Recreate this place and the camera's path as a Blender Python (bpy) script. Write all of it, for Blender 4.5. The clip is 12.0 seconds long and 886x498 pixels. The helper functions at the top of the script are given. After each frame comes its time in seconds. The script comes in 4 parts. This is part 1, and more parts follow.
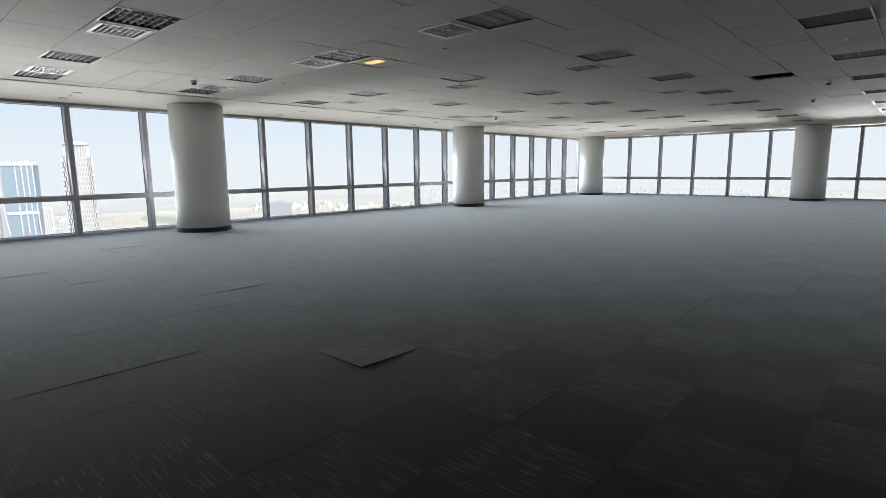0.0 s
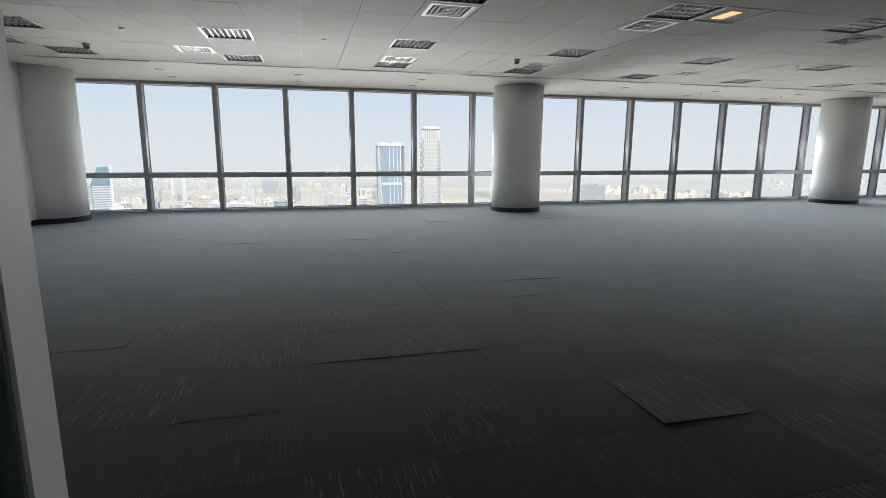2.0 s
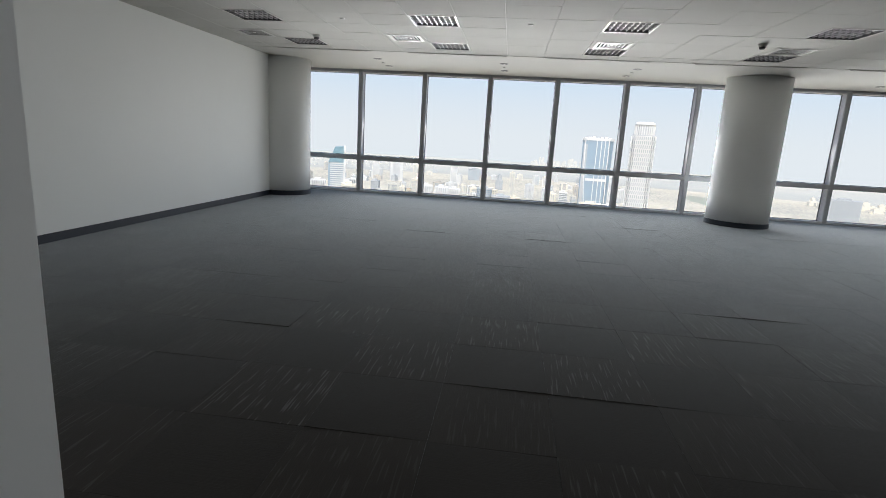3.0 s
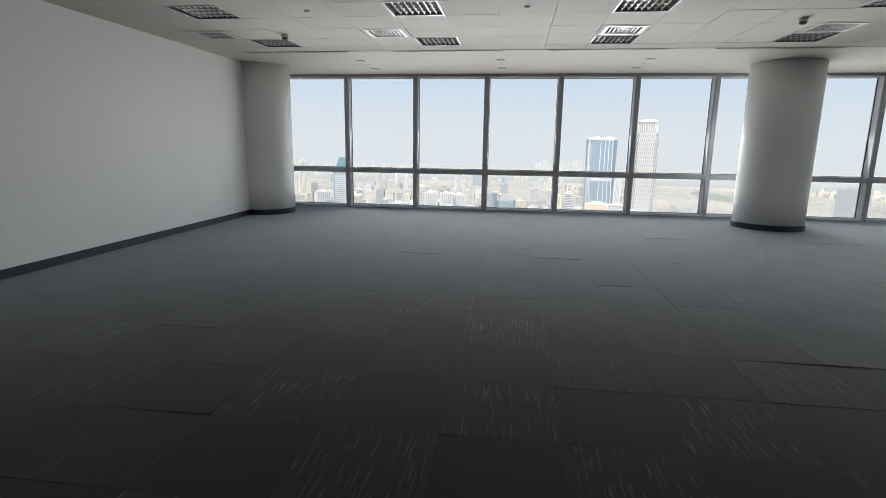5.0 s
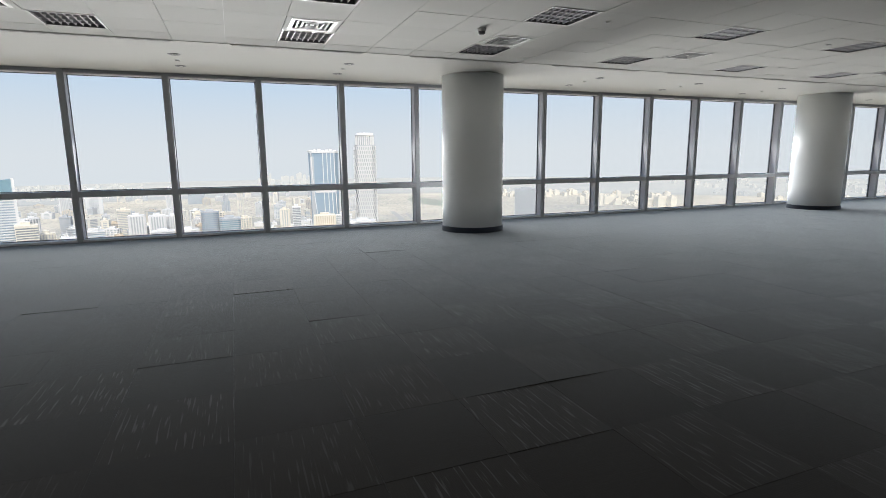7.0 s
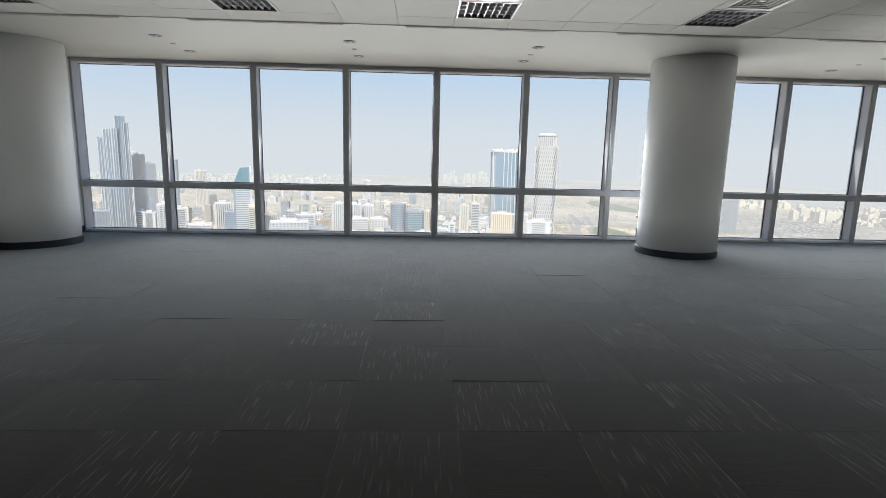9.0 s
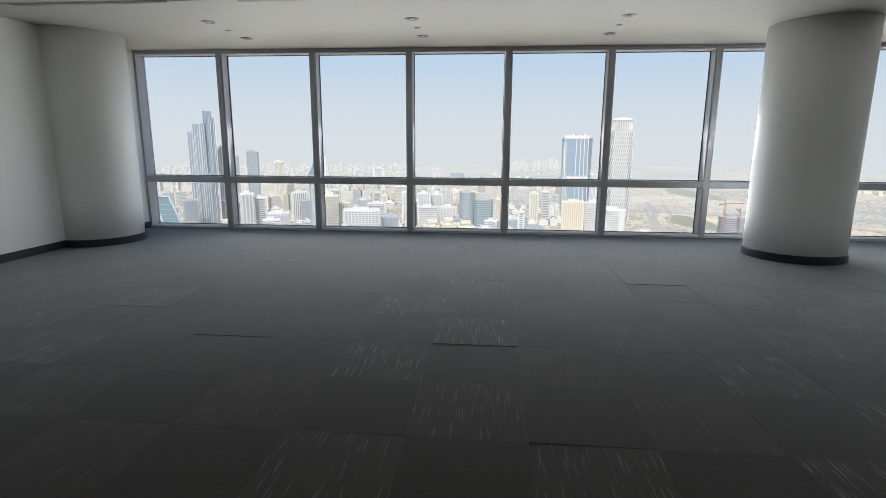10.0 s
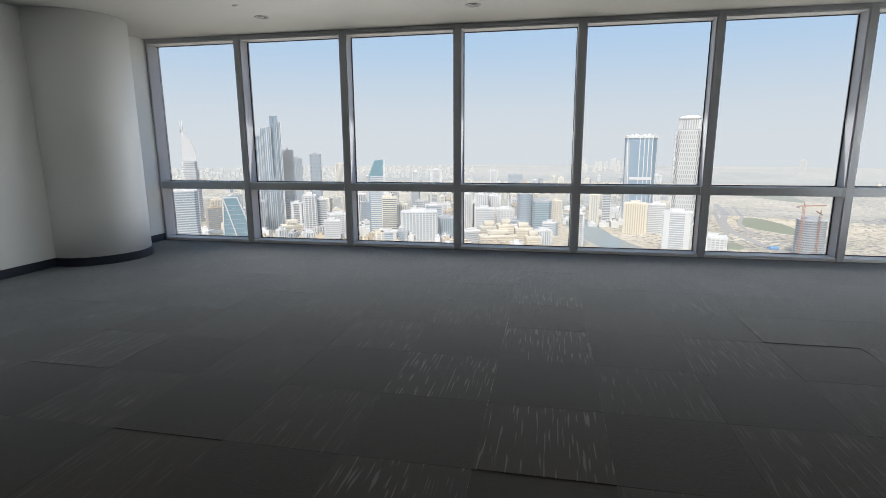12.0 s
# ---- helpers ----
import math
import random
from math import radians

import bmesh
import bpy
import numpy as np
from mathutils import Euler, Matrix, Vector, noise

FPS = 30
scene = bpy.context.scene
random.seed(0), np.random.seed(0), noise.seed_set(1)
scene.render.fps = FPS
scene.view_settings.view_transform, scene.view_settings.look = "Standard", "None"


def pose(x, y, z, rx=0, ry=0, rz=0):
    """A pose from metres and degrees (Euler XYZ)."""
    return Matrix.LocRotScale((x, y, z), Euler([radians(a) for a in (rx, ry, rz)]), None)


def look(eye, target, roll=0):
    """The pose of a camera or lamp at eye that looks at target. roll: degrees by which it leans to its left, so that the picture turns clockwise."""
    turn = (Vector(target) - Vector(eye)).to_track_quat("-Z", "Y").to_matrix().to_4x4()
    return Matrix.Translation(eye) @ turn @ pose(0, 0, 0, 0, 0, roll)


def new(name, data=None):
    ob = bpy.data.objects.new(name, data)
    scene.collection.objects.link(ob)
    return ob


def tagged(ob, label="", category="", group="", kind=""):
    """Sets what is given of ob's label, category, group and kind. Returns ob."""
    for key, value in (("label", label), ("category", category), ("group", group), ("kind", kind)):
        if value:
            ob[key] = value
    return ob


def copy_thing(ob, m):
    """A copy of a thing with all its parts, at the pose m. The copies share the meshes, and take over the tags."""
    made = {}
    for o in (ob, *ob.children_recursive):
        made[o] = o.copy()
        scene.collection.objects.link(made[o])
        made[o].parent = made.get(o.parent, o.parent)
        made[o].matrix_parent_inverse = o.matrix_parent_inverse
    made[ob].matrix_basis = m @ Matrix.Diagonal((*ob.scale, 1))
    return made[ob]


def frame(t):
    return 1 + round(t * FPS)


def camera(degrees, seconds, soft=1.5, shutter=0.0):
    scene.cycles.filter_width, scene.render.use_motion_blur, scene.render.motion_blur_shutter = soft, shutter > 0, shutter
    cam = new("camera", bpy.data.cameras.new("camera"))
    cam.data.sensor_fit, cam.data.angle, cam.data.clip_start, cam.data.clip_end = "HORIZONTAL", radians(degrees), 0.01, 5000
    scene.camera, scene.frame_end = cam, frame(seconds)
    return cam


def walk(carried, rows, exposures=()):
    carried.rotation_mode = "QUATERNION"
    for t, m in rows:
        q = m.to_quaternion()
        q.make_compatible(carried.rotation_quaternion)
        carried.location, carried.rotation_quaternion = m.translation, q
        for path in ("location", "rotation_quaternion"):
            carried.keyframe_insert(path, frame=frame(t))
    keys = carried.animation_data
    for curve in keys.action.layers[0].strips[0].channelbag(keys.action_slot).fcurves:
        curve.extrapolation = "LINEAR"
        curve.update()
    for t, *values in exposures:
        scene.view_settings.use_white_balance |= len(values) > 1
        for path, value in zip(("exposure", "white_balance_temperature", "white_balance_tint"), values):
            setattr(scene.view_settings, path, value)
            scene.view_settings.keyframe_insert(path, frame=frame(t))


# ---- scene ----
cam = camera(80.1, 12.0, soft=0.85)
PATH = [
    (0, (13.765, 4.457, 1.376), (12.429, 5.915, 1.074), -0.6),
    (0.5, (13.633, 4.543, 1.441), (12.067, 5.73, 1.067), -0.3),
    (1, (13.47, 4.716, 1.412), (11.659, 5.49, 1.059), 0.5),
    (1.5, (13.317, 4.843, 1.382), (11.426, 5.342, 0.964), 1.1),
    (2, (13.082, 4.939, 1.363), (11.178, 5.433, 1.001), 0.3),
    (2.5, (12.836, 5.047, 1.337), (10.889, 5.263, 0.933), -0.1),
    (3, (12.558, 5.138, 1.391), (10.613, 4.914, 0.979), 3.3),
    (3.2, (12.453, 5.156, 1.395), (10.531, 4.815, 0.959), 2.2),
    (4.8, (11.575, 5.184, 1.402), (9.648, 4.825, 1.004), 1.2),
    (5, (11.471, 5.18, 1.403), (9.526, 4.926, 1.013), 0.8),
    (5.5, (11.204, 5.204, 1.416), (9.238, 5.203, 1.052), -1.2),
    (6, (10.951, 5.293, 1.407), (8.988, 5.484, 1.073), 0.1),
    (6.5, (10.74, 5.422, 1.37), (8.855, 5.973, 0.993), 0.4),
    (6.7, (10.658, 5.469, 1.368), (8.825, 6.191, 1.025), -0.5),
    (8.3, (9.676, 5.889, 1.403), (7.775, 6.385, 1.024), 0.4),
    (8.5, (9.542, 5.902, 1.402), (7.625, 6.298, 0.991), 0.4),
    (9, (9.165, 5.853, 1.388), (7.197, 5.937, 1.044), 1.3),
    (9.5, (8.787, 5.827, 1.387), (6.819, 5.75, 1.041), 1.3),
    (10, (8.383, 5.85, 1.41), (6.429, 5.675, 1.019), 0.3),
    (10.5, (7.985, 5.853, 1.424), (6.055, 5.502, 1.036), 2.0),
    (11, (7.582, 5.836, 1.423), (5.638, 5.521, 1.074), 0.5),
    (11.5, (7.199, 5.797, 1.404), (5.27, 5.415, 1.041), -1.1),
    (12, (6.844, 5.747, 1.37), (4.92, 5.359, 0.984), -0.3),
]
EXPOSURES = [(0.0, 4.2, 6250, 10), (1.0, 4.06, 6250, 10), (2.0, 4.02, 6250, 10), (3.0, 4.1, 6250, 10), (5.5, 4.0, 6250, 10), (9.5, 3.95, 6250, 10), (12.0, 3.9, 6250, 10)]
walk(cam, [(t, look(eye, target, roll)) for t, eye, target, roll in PATH], EXPOSURES)

# ---- world and daylight ----
GROUND = -170.0
SUN_ELEV, SUN_AZ = 52.0, 8.0
scene.cycles.min_transparent_bounces = 8
world = bpy.data.worlds.new("sky")
scene.world = world
world.use_nodes = True
wn = world.node_tree
sky = wn.nodes.new("ShaderNodeTexSky")
sky.sky_type = "NISHITA"
sky.sun_disc = False
sky.sun_elevation = radians(SUN_ELEV)
sky.sun_rotation = radians(90 + SUN_AZ)
sky.air_density, sky.dust_density, sky.ozone_density = 1.0, 3.5, 1.4
wn.nodes["Background"].inputs["Strength"].default_value = 0.15
wn.links.new(sky.outputs[0], wn.nodes["Background"].inputs["Color"])
sun = new("sun", bpy.data.lights.new("sun", "SUN"))
sun.data.energy, sun.data.angle, sun.data.color = 2.6, radians(0.6), (1.0, 0.93, 0.82)
ce = math.cos(radians(SUN_ELEV))
sun.matrix_world = look((60 * ce, -60 * ce * math.sin(radians(SUN_AZ)), 60 + 60 * math.sin(radians(SUN_ELEV))), (0, 0, 60))


def fill_lamp(name, centre, size, way_to, watts, color, spread):
    """Fill lamp added in a band of the facade: stands in for daylight off the sunlit ground and brightens the room."""
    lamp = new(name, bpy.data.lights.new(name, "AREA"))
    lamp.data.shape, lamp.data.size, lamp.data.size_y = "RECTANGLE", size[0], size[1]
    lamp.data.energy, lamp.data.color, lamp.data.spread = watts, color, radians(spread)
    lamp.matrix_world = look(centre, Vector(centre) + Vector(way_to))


# added fills that lift the walls, columns and deep ceiling
FILL_TINT = (1.0, 0.98, 0.94)
fill_lamp("window_fill_west", (-0.12, 15.6, 1.32), (28.4, 2.5), (0.975, 0, 0.22), 30, FILL_TINT, 125)
fill_lamp("deep_fill_west", (0.03, 15.6, 1.36), (28.4, 0.3), (0.966, 0, 0.259), 6, FILL_TINT, 26)
fill_lamp("deep_fill_north", (8.8, 30.37, 1.36), (15.0, 0.3), (0, -0.978, 0.208), 4, FILL_TINT, 18)


# ---- node helpers ----
class Nodes:
    """A small builder for node materials."""

    def __init__(self, name):
        self.mat = bpy.data.materials.new(name)
        self.mat.use_nodes = True
        self.tree = self.mat.node_tree
        self.tree.nodes.clear()
        self.out = self.tree.nodes.new("ShaderNodeOutputMaterial")

    def add(self, kind, **values):
        node = self.tree.nodes.new(kind)
        for key, value in values.items():
            node.inputs[key.replace("_", " ")].default_value = value
        return node

    def link(self, a, b):
        self.tree.links.new(a, b)

    def coords(self, scale=(1, 1, 1), which="Object"):
        tc = self.add("ShaderNodeTexCoord")
        mp = self.add("ShaderNodeMapping", Scale=scale)
        self.link(tc.outputs[which], mp.inputs["Vector"])
        return mp.outputs[0]

    def noise(self, scale, detail=3.0, rough=0.55, vec=None):
        n = self.add("ShaderNodeTexNoise", Scale=scale, Detail=detail, Roughness=rough)
        if vec is not None:
            self.link(vec, n.inputs["Vector"])
        return n.outputs["Fac"]

    def ramp(self, fac, stops):
        r = self.add("ShaderNodeValToRGB")
        e = r.color_ramp.elements
        while len(e) < len(stops):
            e.new(0.5)
        for el, (p, c) in zip(e, stops):
            el.position, el.color = p, (*c, 1) if len(c) == 3 else c
        self.link(fac, r.inputs[0])
        return r.outputs[0]

    def mix(self, fac, a, b, mode="MIX"):
        m = self.tree.nodes.new("ShaderNodeMix")
        m.data_type, m.blend_type = "RGBA", mode
        for value, sock in ((fac, m.inputs[0]), (a, m.inputs[6]), (b, m.inputs[7])):
            if isinstance(value, bpy.types.NodeSocket):
                self.link(value, sock)
            else:
                sock.default_value = value if isinstance(value, float) else (*value, 1)
        return m.outputs[2]

    def maths(self, op, a, b=0.0):
        m = self.tree.nodes.new("ShaderNodeMath")
        m.operation = op
        for value, sock in ((a, m.inputs[0]), (b, m.inputs[1])):
            if isinstance(value, bpy.types.NodeSocket):
                self.link(value, sock)
            else:
                sock.default_value = value
        return m.outputs[0]

    def bump(self, height, strength=0.3, distance=0.01):
        b = self.add("ShaderNodeBump", Strength=strength, Distance=distance)
        self.link(height, b.inputs["Height"])
        return b.outputs[0]

    def finish(self, color, rough=0.6, metal=0.0, normal=None, spec=0.5, emit=None, emit_strength=0.0):
        p = self.add("ShaderNodeBsdfPrincipled", Metallic=metal)
        p.inputs["Specular IOR Level"].default_value = spec
        for value, key in ((color, "Base Color"), (rough, "Roughness"), (normal, "Normal")):
            if value is None:
                continue
            if isinstance(value, bpy.types.NodeSocket):
                self.link(value, p.inputs[key])
            else:
                p.inputs[key].default_value = value if isinstance(value, float) else (*value, 1)
        if emit:
            p.inputs["Emission Color"].default_value = (*emit, 1)
            p.inputs["Emission Strength"].default_value = emit_strength
        self.link(p.outputs[0], self.out.inputs[0])
        return self.mat


def paint(name, color, rough=0.6, grain=0.04, bump=0.08, scale=40.0, spec=0.4):
    """Painted plaster or board: slight mottling at two scales and a fine roller texture."""
    n = Nodes(name)
    vec = n.coords()
    big, fine = n.noise(0.9, 4, vec=vec), n.noise(scale, 3, vec=vec)
    lo = tuple(c * (1 - grain * 1.6) for c in color)
    col = n.mix(n.maths("MULTIPLY", big, 0.9), color, lo)
    col = n.mix(n.maths("MULTIPLY", fine, 0.35), col, tuple(c * (1 - grain) for c in color))
    return n.finish(col, rough, normal=n.bump(fine, bump, 0.004), spec=spec)


def metal(name, color, rough=0.35, metallic=0.9, streak=30.0):
    n = Nodes(name)
    f = n.noise(streak, 3, vec=n.coords((1, 1, 0.06)))
    col = n.mix(f, tuple(c * 0.88 for c in color), color)
    r = n.maths("ADD", n.maths("MULTIPLY", f, 0.15), rough - 0.07)
    return n.finish(col, r, metallic)


# ---- materials ----
M_WALL = paint("white_wall_paint", (0.88, 0.89, 0.87), 0.55)
M_COLUMN = paint("white_column_paint", (0.87, 0.88, 0.87), 0.5)
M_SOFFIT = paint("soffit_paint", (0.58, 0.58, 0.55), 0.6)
M_SKIRT = paint("navy_skirting", (0.018, 0.026, 0.042), 0.45, 0.2, 0.05)
M_CORE = paint("core_wall_paint", (0.78, 0.77, 0.74), 0.6)
M_ALU = metal("grey_anodised_aluminium", (0.42, 0.43, 0.45), 0.45, 0.25)
# the frame aluminium again, paler and more lilac for its daylit sides
M_ALU_PALE = metal("lightened_frame_aluminium", (0.46, 0.455, 0.48), 0.5, 0.1)
M_SILL = metal("white_coated_sill", (0.66, 0.66, 0.68), 0.45, 0.05)
M_GASKET = paint("black_gasket", (0.012, 0.012, 0.014), 0.6)
M_TRIM = paint("white_enamel_trim", (0.66, 0.66, 0.64), 0.35, 0.03, 0.02)
M_LOUVRE = metal("louvre_aluminium", (0.36, 0.36, 0.37), 0.38, 0.9)
# this grey holds the shade between the white blades inside a diffuser
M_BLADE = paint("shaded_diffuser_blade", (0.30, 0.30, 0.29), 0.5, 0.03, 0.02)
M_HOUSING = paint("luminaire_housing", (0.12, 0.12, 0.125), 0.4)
# black sheets stand in for the shade inside slots, diffusers and the ceiling void
M_BLACK = paint("void_shade_black", (0.010, 0.010, 0.010), 0.8)
M_SLAB = paint("concrete_subfloor", (0.10, 0.10, 0.10), 0.85)
M_POST = paint("grey_post_paint", (0.82, 0.83, 0.83), 0.5)
M_POST_DARK = paint("dark_grey_frame", (0.10, 0.105, 0.11), 0.5)


def make_ceiling_tile():
    n = Nodes("mineral_ceiling_tile")
    vec = n.coords()
    fine, mid = n.noise(160, 2, vec=vec), n.noise(1.3, 4, vec=vec)
    isl = n.add("ShaderNodeNewGeometry").outputs["Random Per Island"]
    col = n.mix(mid, (0.56, 0.56, 0.535), (0.64, 0.64, 0.61))
    col = n.mix(n.maths("MULTIPLY", isl, 0.45), col, (0.53, 0.53, 0.505))
    pits = n.ramp(fine, [(0.30, (0.0, 0.0, 0.0)), (0.42, (1.0, 1.0, 1.0))])
    col = n.mix(n.maths("MULTIPLY", n.maths("SUBTRACT", 1.0, pits), 0.25), col, (0.35, 0.35, 0.33))
    return n.finish(col, 0.85, normal=n.bump(fine, 0.25, 0.003), spec=0.2)


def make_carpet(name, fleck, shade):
    """Loop-pile carpet tile: dark ground, fine ribs and short pale yarn streaks along the tile's own x. fleck and shade
    carry how its lay catches the light.
    """
    n = Nodes(name)
    tc = n.add("ShaderNodeTexCoord")
    rnd = n.add("ShaderNodeObjectInfo").outputs["Random"]
    off = n.add("ShaderNodeCombineXYZ")
    n.link(n.maths("MULTIPLY", rnd, 37.0), off.inputs[0])
    n.link(n.maths("MULTIPLY", rnd, 91.0), off.inputs[1])
    add = n.tree.nodes.new("ShaderNodeVectorMath")
    add.operation = "ADD"
    n.link(tc.outputs["Object"], add.inputs[0])
    n.link(off.outputs[0], add.inputs[1])

    def scaled(v):
        mp = n.add("ShaderNodeMapping", Scale=v)
        n.link(add.outputs[0], mp.inputs["Vector"])
        return mp.outputs[0]

    isl = n.add("ShaderNodeNewGeometry").outputs["Random Per Island"]
    pile = n.noise(260, 2, vec=scaled((0.6, 1.2, 1)))
    rib = n.noise(1.0, 1.5, 0.5, vec=scaled((5, 190, 1)))
    streak = n.noise(1.0, 0.6, 0.4, vec=scaled((5.0, 80, 1)))
    blotch = n.noise(2.2, 4, vec=scaled((1, 1, 1)))
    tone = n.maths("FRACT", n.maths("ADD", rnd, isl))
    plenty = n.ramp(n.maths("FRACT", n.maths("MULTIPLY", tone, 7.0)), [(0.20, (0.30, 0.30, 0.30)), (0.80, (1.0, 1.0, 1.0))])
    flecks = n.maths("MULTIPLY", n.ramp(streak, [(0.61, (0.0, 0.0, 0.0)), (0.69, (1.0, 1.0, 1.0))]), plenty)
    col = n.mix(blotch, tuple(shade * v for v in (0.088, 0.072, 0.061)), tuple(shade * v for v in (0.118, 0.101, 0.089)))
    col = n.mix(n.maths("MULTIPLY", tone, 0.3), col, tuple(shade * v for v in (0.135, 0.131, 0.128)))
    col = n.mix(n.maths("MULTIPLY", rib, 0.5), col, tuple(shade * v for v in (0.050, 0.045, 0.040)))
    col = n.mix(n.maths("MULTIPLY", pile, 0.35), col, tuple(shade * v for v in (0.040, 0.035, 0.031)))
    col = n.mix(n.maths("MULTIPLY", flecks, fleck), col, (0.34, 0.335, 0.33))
    height = n.maths("ADD", n.maths("ADD", n.maths("MULTIPLY", pile, 0.5), n.maths("MULTIPLY", rib, 0.5)), n.maths("MULTIPLY", flecks, fleck))
    p = n.add("ShaderNodeBsdfPrincipled", Roughness=0.9)
    p.inputs["Specular IOR Level"].default_value = 0.25
    p.inputs["Sheen Weight"].default_value = 0.70
    p.inputs["Sheen Tint"].default_value = (0.90, 0.96, 1.0, 1)
    p.inputs["Sheen Roughness"].default_value = 0.27
    n.link(col, p.inputs["Base Color"])
    n.link(n.bump(height, 0.5, 0.0025), p.inputs["Normal"])
    n.link(p.outputs[0], n.out.inputs[0])
    return n.mat


def make_pane():
    """Solar-control glazing: tinted, mirror-like at a slant."""
    n = Nodes("tinted_window_glass")
    tint = n.add("ShaderNodeBsdfTransparent")
    tint.inputs[0].default_value = (0.285, 0.290, 0.292, 1)
    gloss = n.add("ShaderNodeBsdfGlossy", Roughness=0.02)
    lw = n.add("ShaderNodeLayerWeight", Blend=0.5)
    gl = n.maths("MULTIPLY", n.maths("POWER", lw.outputs["Facing"], 4.0), 0.30)
    mix = n.add("ShaderNodeMixShader")
    n.link(gl, mix.inputs[0])
    n.link(tint.outputs[0], mix.inputs[1])
    n.link(gloss.outputs[0], mix.inputs[2])
    n.link(mix.outputs[0], n.out.inputs[0])
    return n.mat


def make_frosted():
    n = Nodes("frosted_teal_glass")
    p = n.add("ShaderNodeBsdfPrincipled", Roughness=0.38)
    p.inputs["Base Color"].default_value = (0.44, 0.76, 0.70, 1)
    p.inputs["Transmission Weight"].default_value = 0.12
    p.inputs["IOR"].default_value = 1.45
    f = n.noise(420, 2, vec=n.coords())
    n.link(n.bump(f, 0.15, 0.002), p.inputs["Normal"])
    n.link(p.outputs[0], n.out.inputs[0])
    return n.mat


M_TILE = make_ceiling_tile()
# one carpet: the quarter-turned tiles' dimmer look under the light is painted in
M_CARPET = [make_carpet("carpet_lit_lay", 0.23, 0.545), make_carpet("carpet_dim_lay", 0.0, 0.45)]
M_PANE = make_pane()
M_FROST = make_frosted()
M_GLOW = Nodes("warm_lit_diffuser").finish((0.9, 0.85, 0.7), 0.5, emit=(1.0, 0.44, 0.11), emit_strength=0.07)


# ---- mesh helpers ----
def box(bm, x0, x1, y0, y1, z0, z1):
    v = [bm.verts.new((x, y, z)) for x in (x0, x1) for y in (y0, y1) for z in (z0, z1)]
    for q in ((0, 1, 3, 2), (4, 6, 7, 5), (0, 4, 5, 1), (2, 3, 7, 6), (0, 2, 6, 4), (1, 5, 7, 3)):
        bm.faces.new([v[i] for i in q])


def bevel(bm, width, segments=1):
    bmesh.ops.bevel(bm, geom=bm.edges[:], offset=width, segments=segments, affect="EDGES", profile=0.6)


def prism(bm, outline, z0, z1):
    lo, hi = [bm.verts.new((x, y, z0)) for x, y in outline], [bm.verts.new((x, y, z1)) for x, y in outline]
    bm.faces.new(lo[::-1]), bm.faces.new(hi)
    for i in range(len(lo)):
        j = (i + 1) % len(lo)
        bm.faces.new((lo[i], lo[j], hi[j], hi[i]))


def lathe(bm, profile, steps=24, smooth=True):
    """Turns a profile of (radius, z) round the z axis."""
    rings = []
    for r, z in profile:
        rings.append([bm.verts.new((r * math.cos(2 * math.pi * i / steps), r * math.sin(2 * math.pi * i / steps), z)) for i in range(steps)])
    for a, b in zip(rings, rings[1:]):
        for i in range(steps):
            f = bm.faces.new((a[i], a[(i + 1) % steps], b[(i + 1) % steps], b[i]))
            f.smooth = smooth
    bm.faces.new(rings[0][::-1]), bm.faces.new(rings[-1])


def mesh_of(name, bm, material):
    bmesh.ops.recalc_face_normals(bm, faces=bm.faces[:])
    me = bpy.data.meshes.new(name)
    bm.to_mesh(me)
    bm.free()
    me.materials.append(material)
    return me


def part(name, bm, material, parent=None, label="", at=None):
    ob = new(name, mesh_of(name, bm, material))
    ob.parent = parent
    if at is not None:
        ob.matrix_basis = at
    if label:
        ob["label"] = label
    return ob


def boxed(name, dims, material, parent=None, label="", soft=0.0):
    bm = bmesh.new()
    box(bm, *dims)
    if soft:
        bevel(bm, soft)
    return part(name, bm, material, parent, label)


def thing(name, label, category, m=None, group="", kind=""):
    ob = new(name)
    ob.empty_display_size = 0.2
    if m is not None:
        ob.matrix_basis = m
    return tagged(ob, label, category, group, kind)


# ---- plan ----
ROOM_X, ROOM_Y0, ROOM_Y1 = 17.0, 0.10, 30.40
CEIL = 2.85
MODULE = 1.52
TRANSOM = 0.815
COLUMNS = [(1.24, 0.165), (1.24, 9.80), (1.24, 19.56), (1.24, 29.2), (10.34, 29.2)]
COL_R = 0.575


# ---- walls ----
def wall(name, dims, material=M_WALL, label="white painted plaster wall"):
    return tagged(boxed(name, dims, material), label, "wall", kind="structure")


wall("wall_south", (-0.02, 11.785, -0.30, ROOM_Y0, 0, CEIL + 0.35), M_WALL, "plain white painted wall meeting the window facade")
wall("wall_partition", (11.787, 11.923, -0.30, 4.370, 0, CEIL), M_POST, "grey painted partition ending in a free edge")
wall("wall_lobby", (11.923, ROOM_X, -0.30, ROOM_Y0, 0, CEIL + 0.35), M_CORE, "plain painted wall behind the glass door")
# unseen wall, added to shut out the sun and bounce light back
wall("wall_core", (ROOM_X, ROOM_X + 0.2, -0.30, ROOM_Y1 + 0.2, 0, CEIL + 0.35), M_CORE, "unseen plain wall added to close the room behind the walk")
for nm, dims in (("baseboard_south", (1.80, 11.787, ROOM_Y0, ROOM_Y0 + 0.014, 0, 0.10)), ("baseboard_return", (0.0, 0.68, ROOM_Y0, ROOM_Y0 + 0.014, 0, 0.10)),
                 ("baseboard_core", (ROOM_X - 0.014, ROOM_X, ROOM_Y0, ROOM_Y1, 0, 0.10))):
    tagged(boxed(nm, dims, M_SKIRT, soft=0.003), "dark navy skirting along the wall foot", "baseboard", kind="structure")


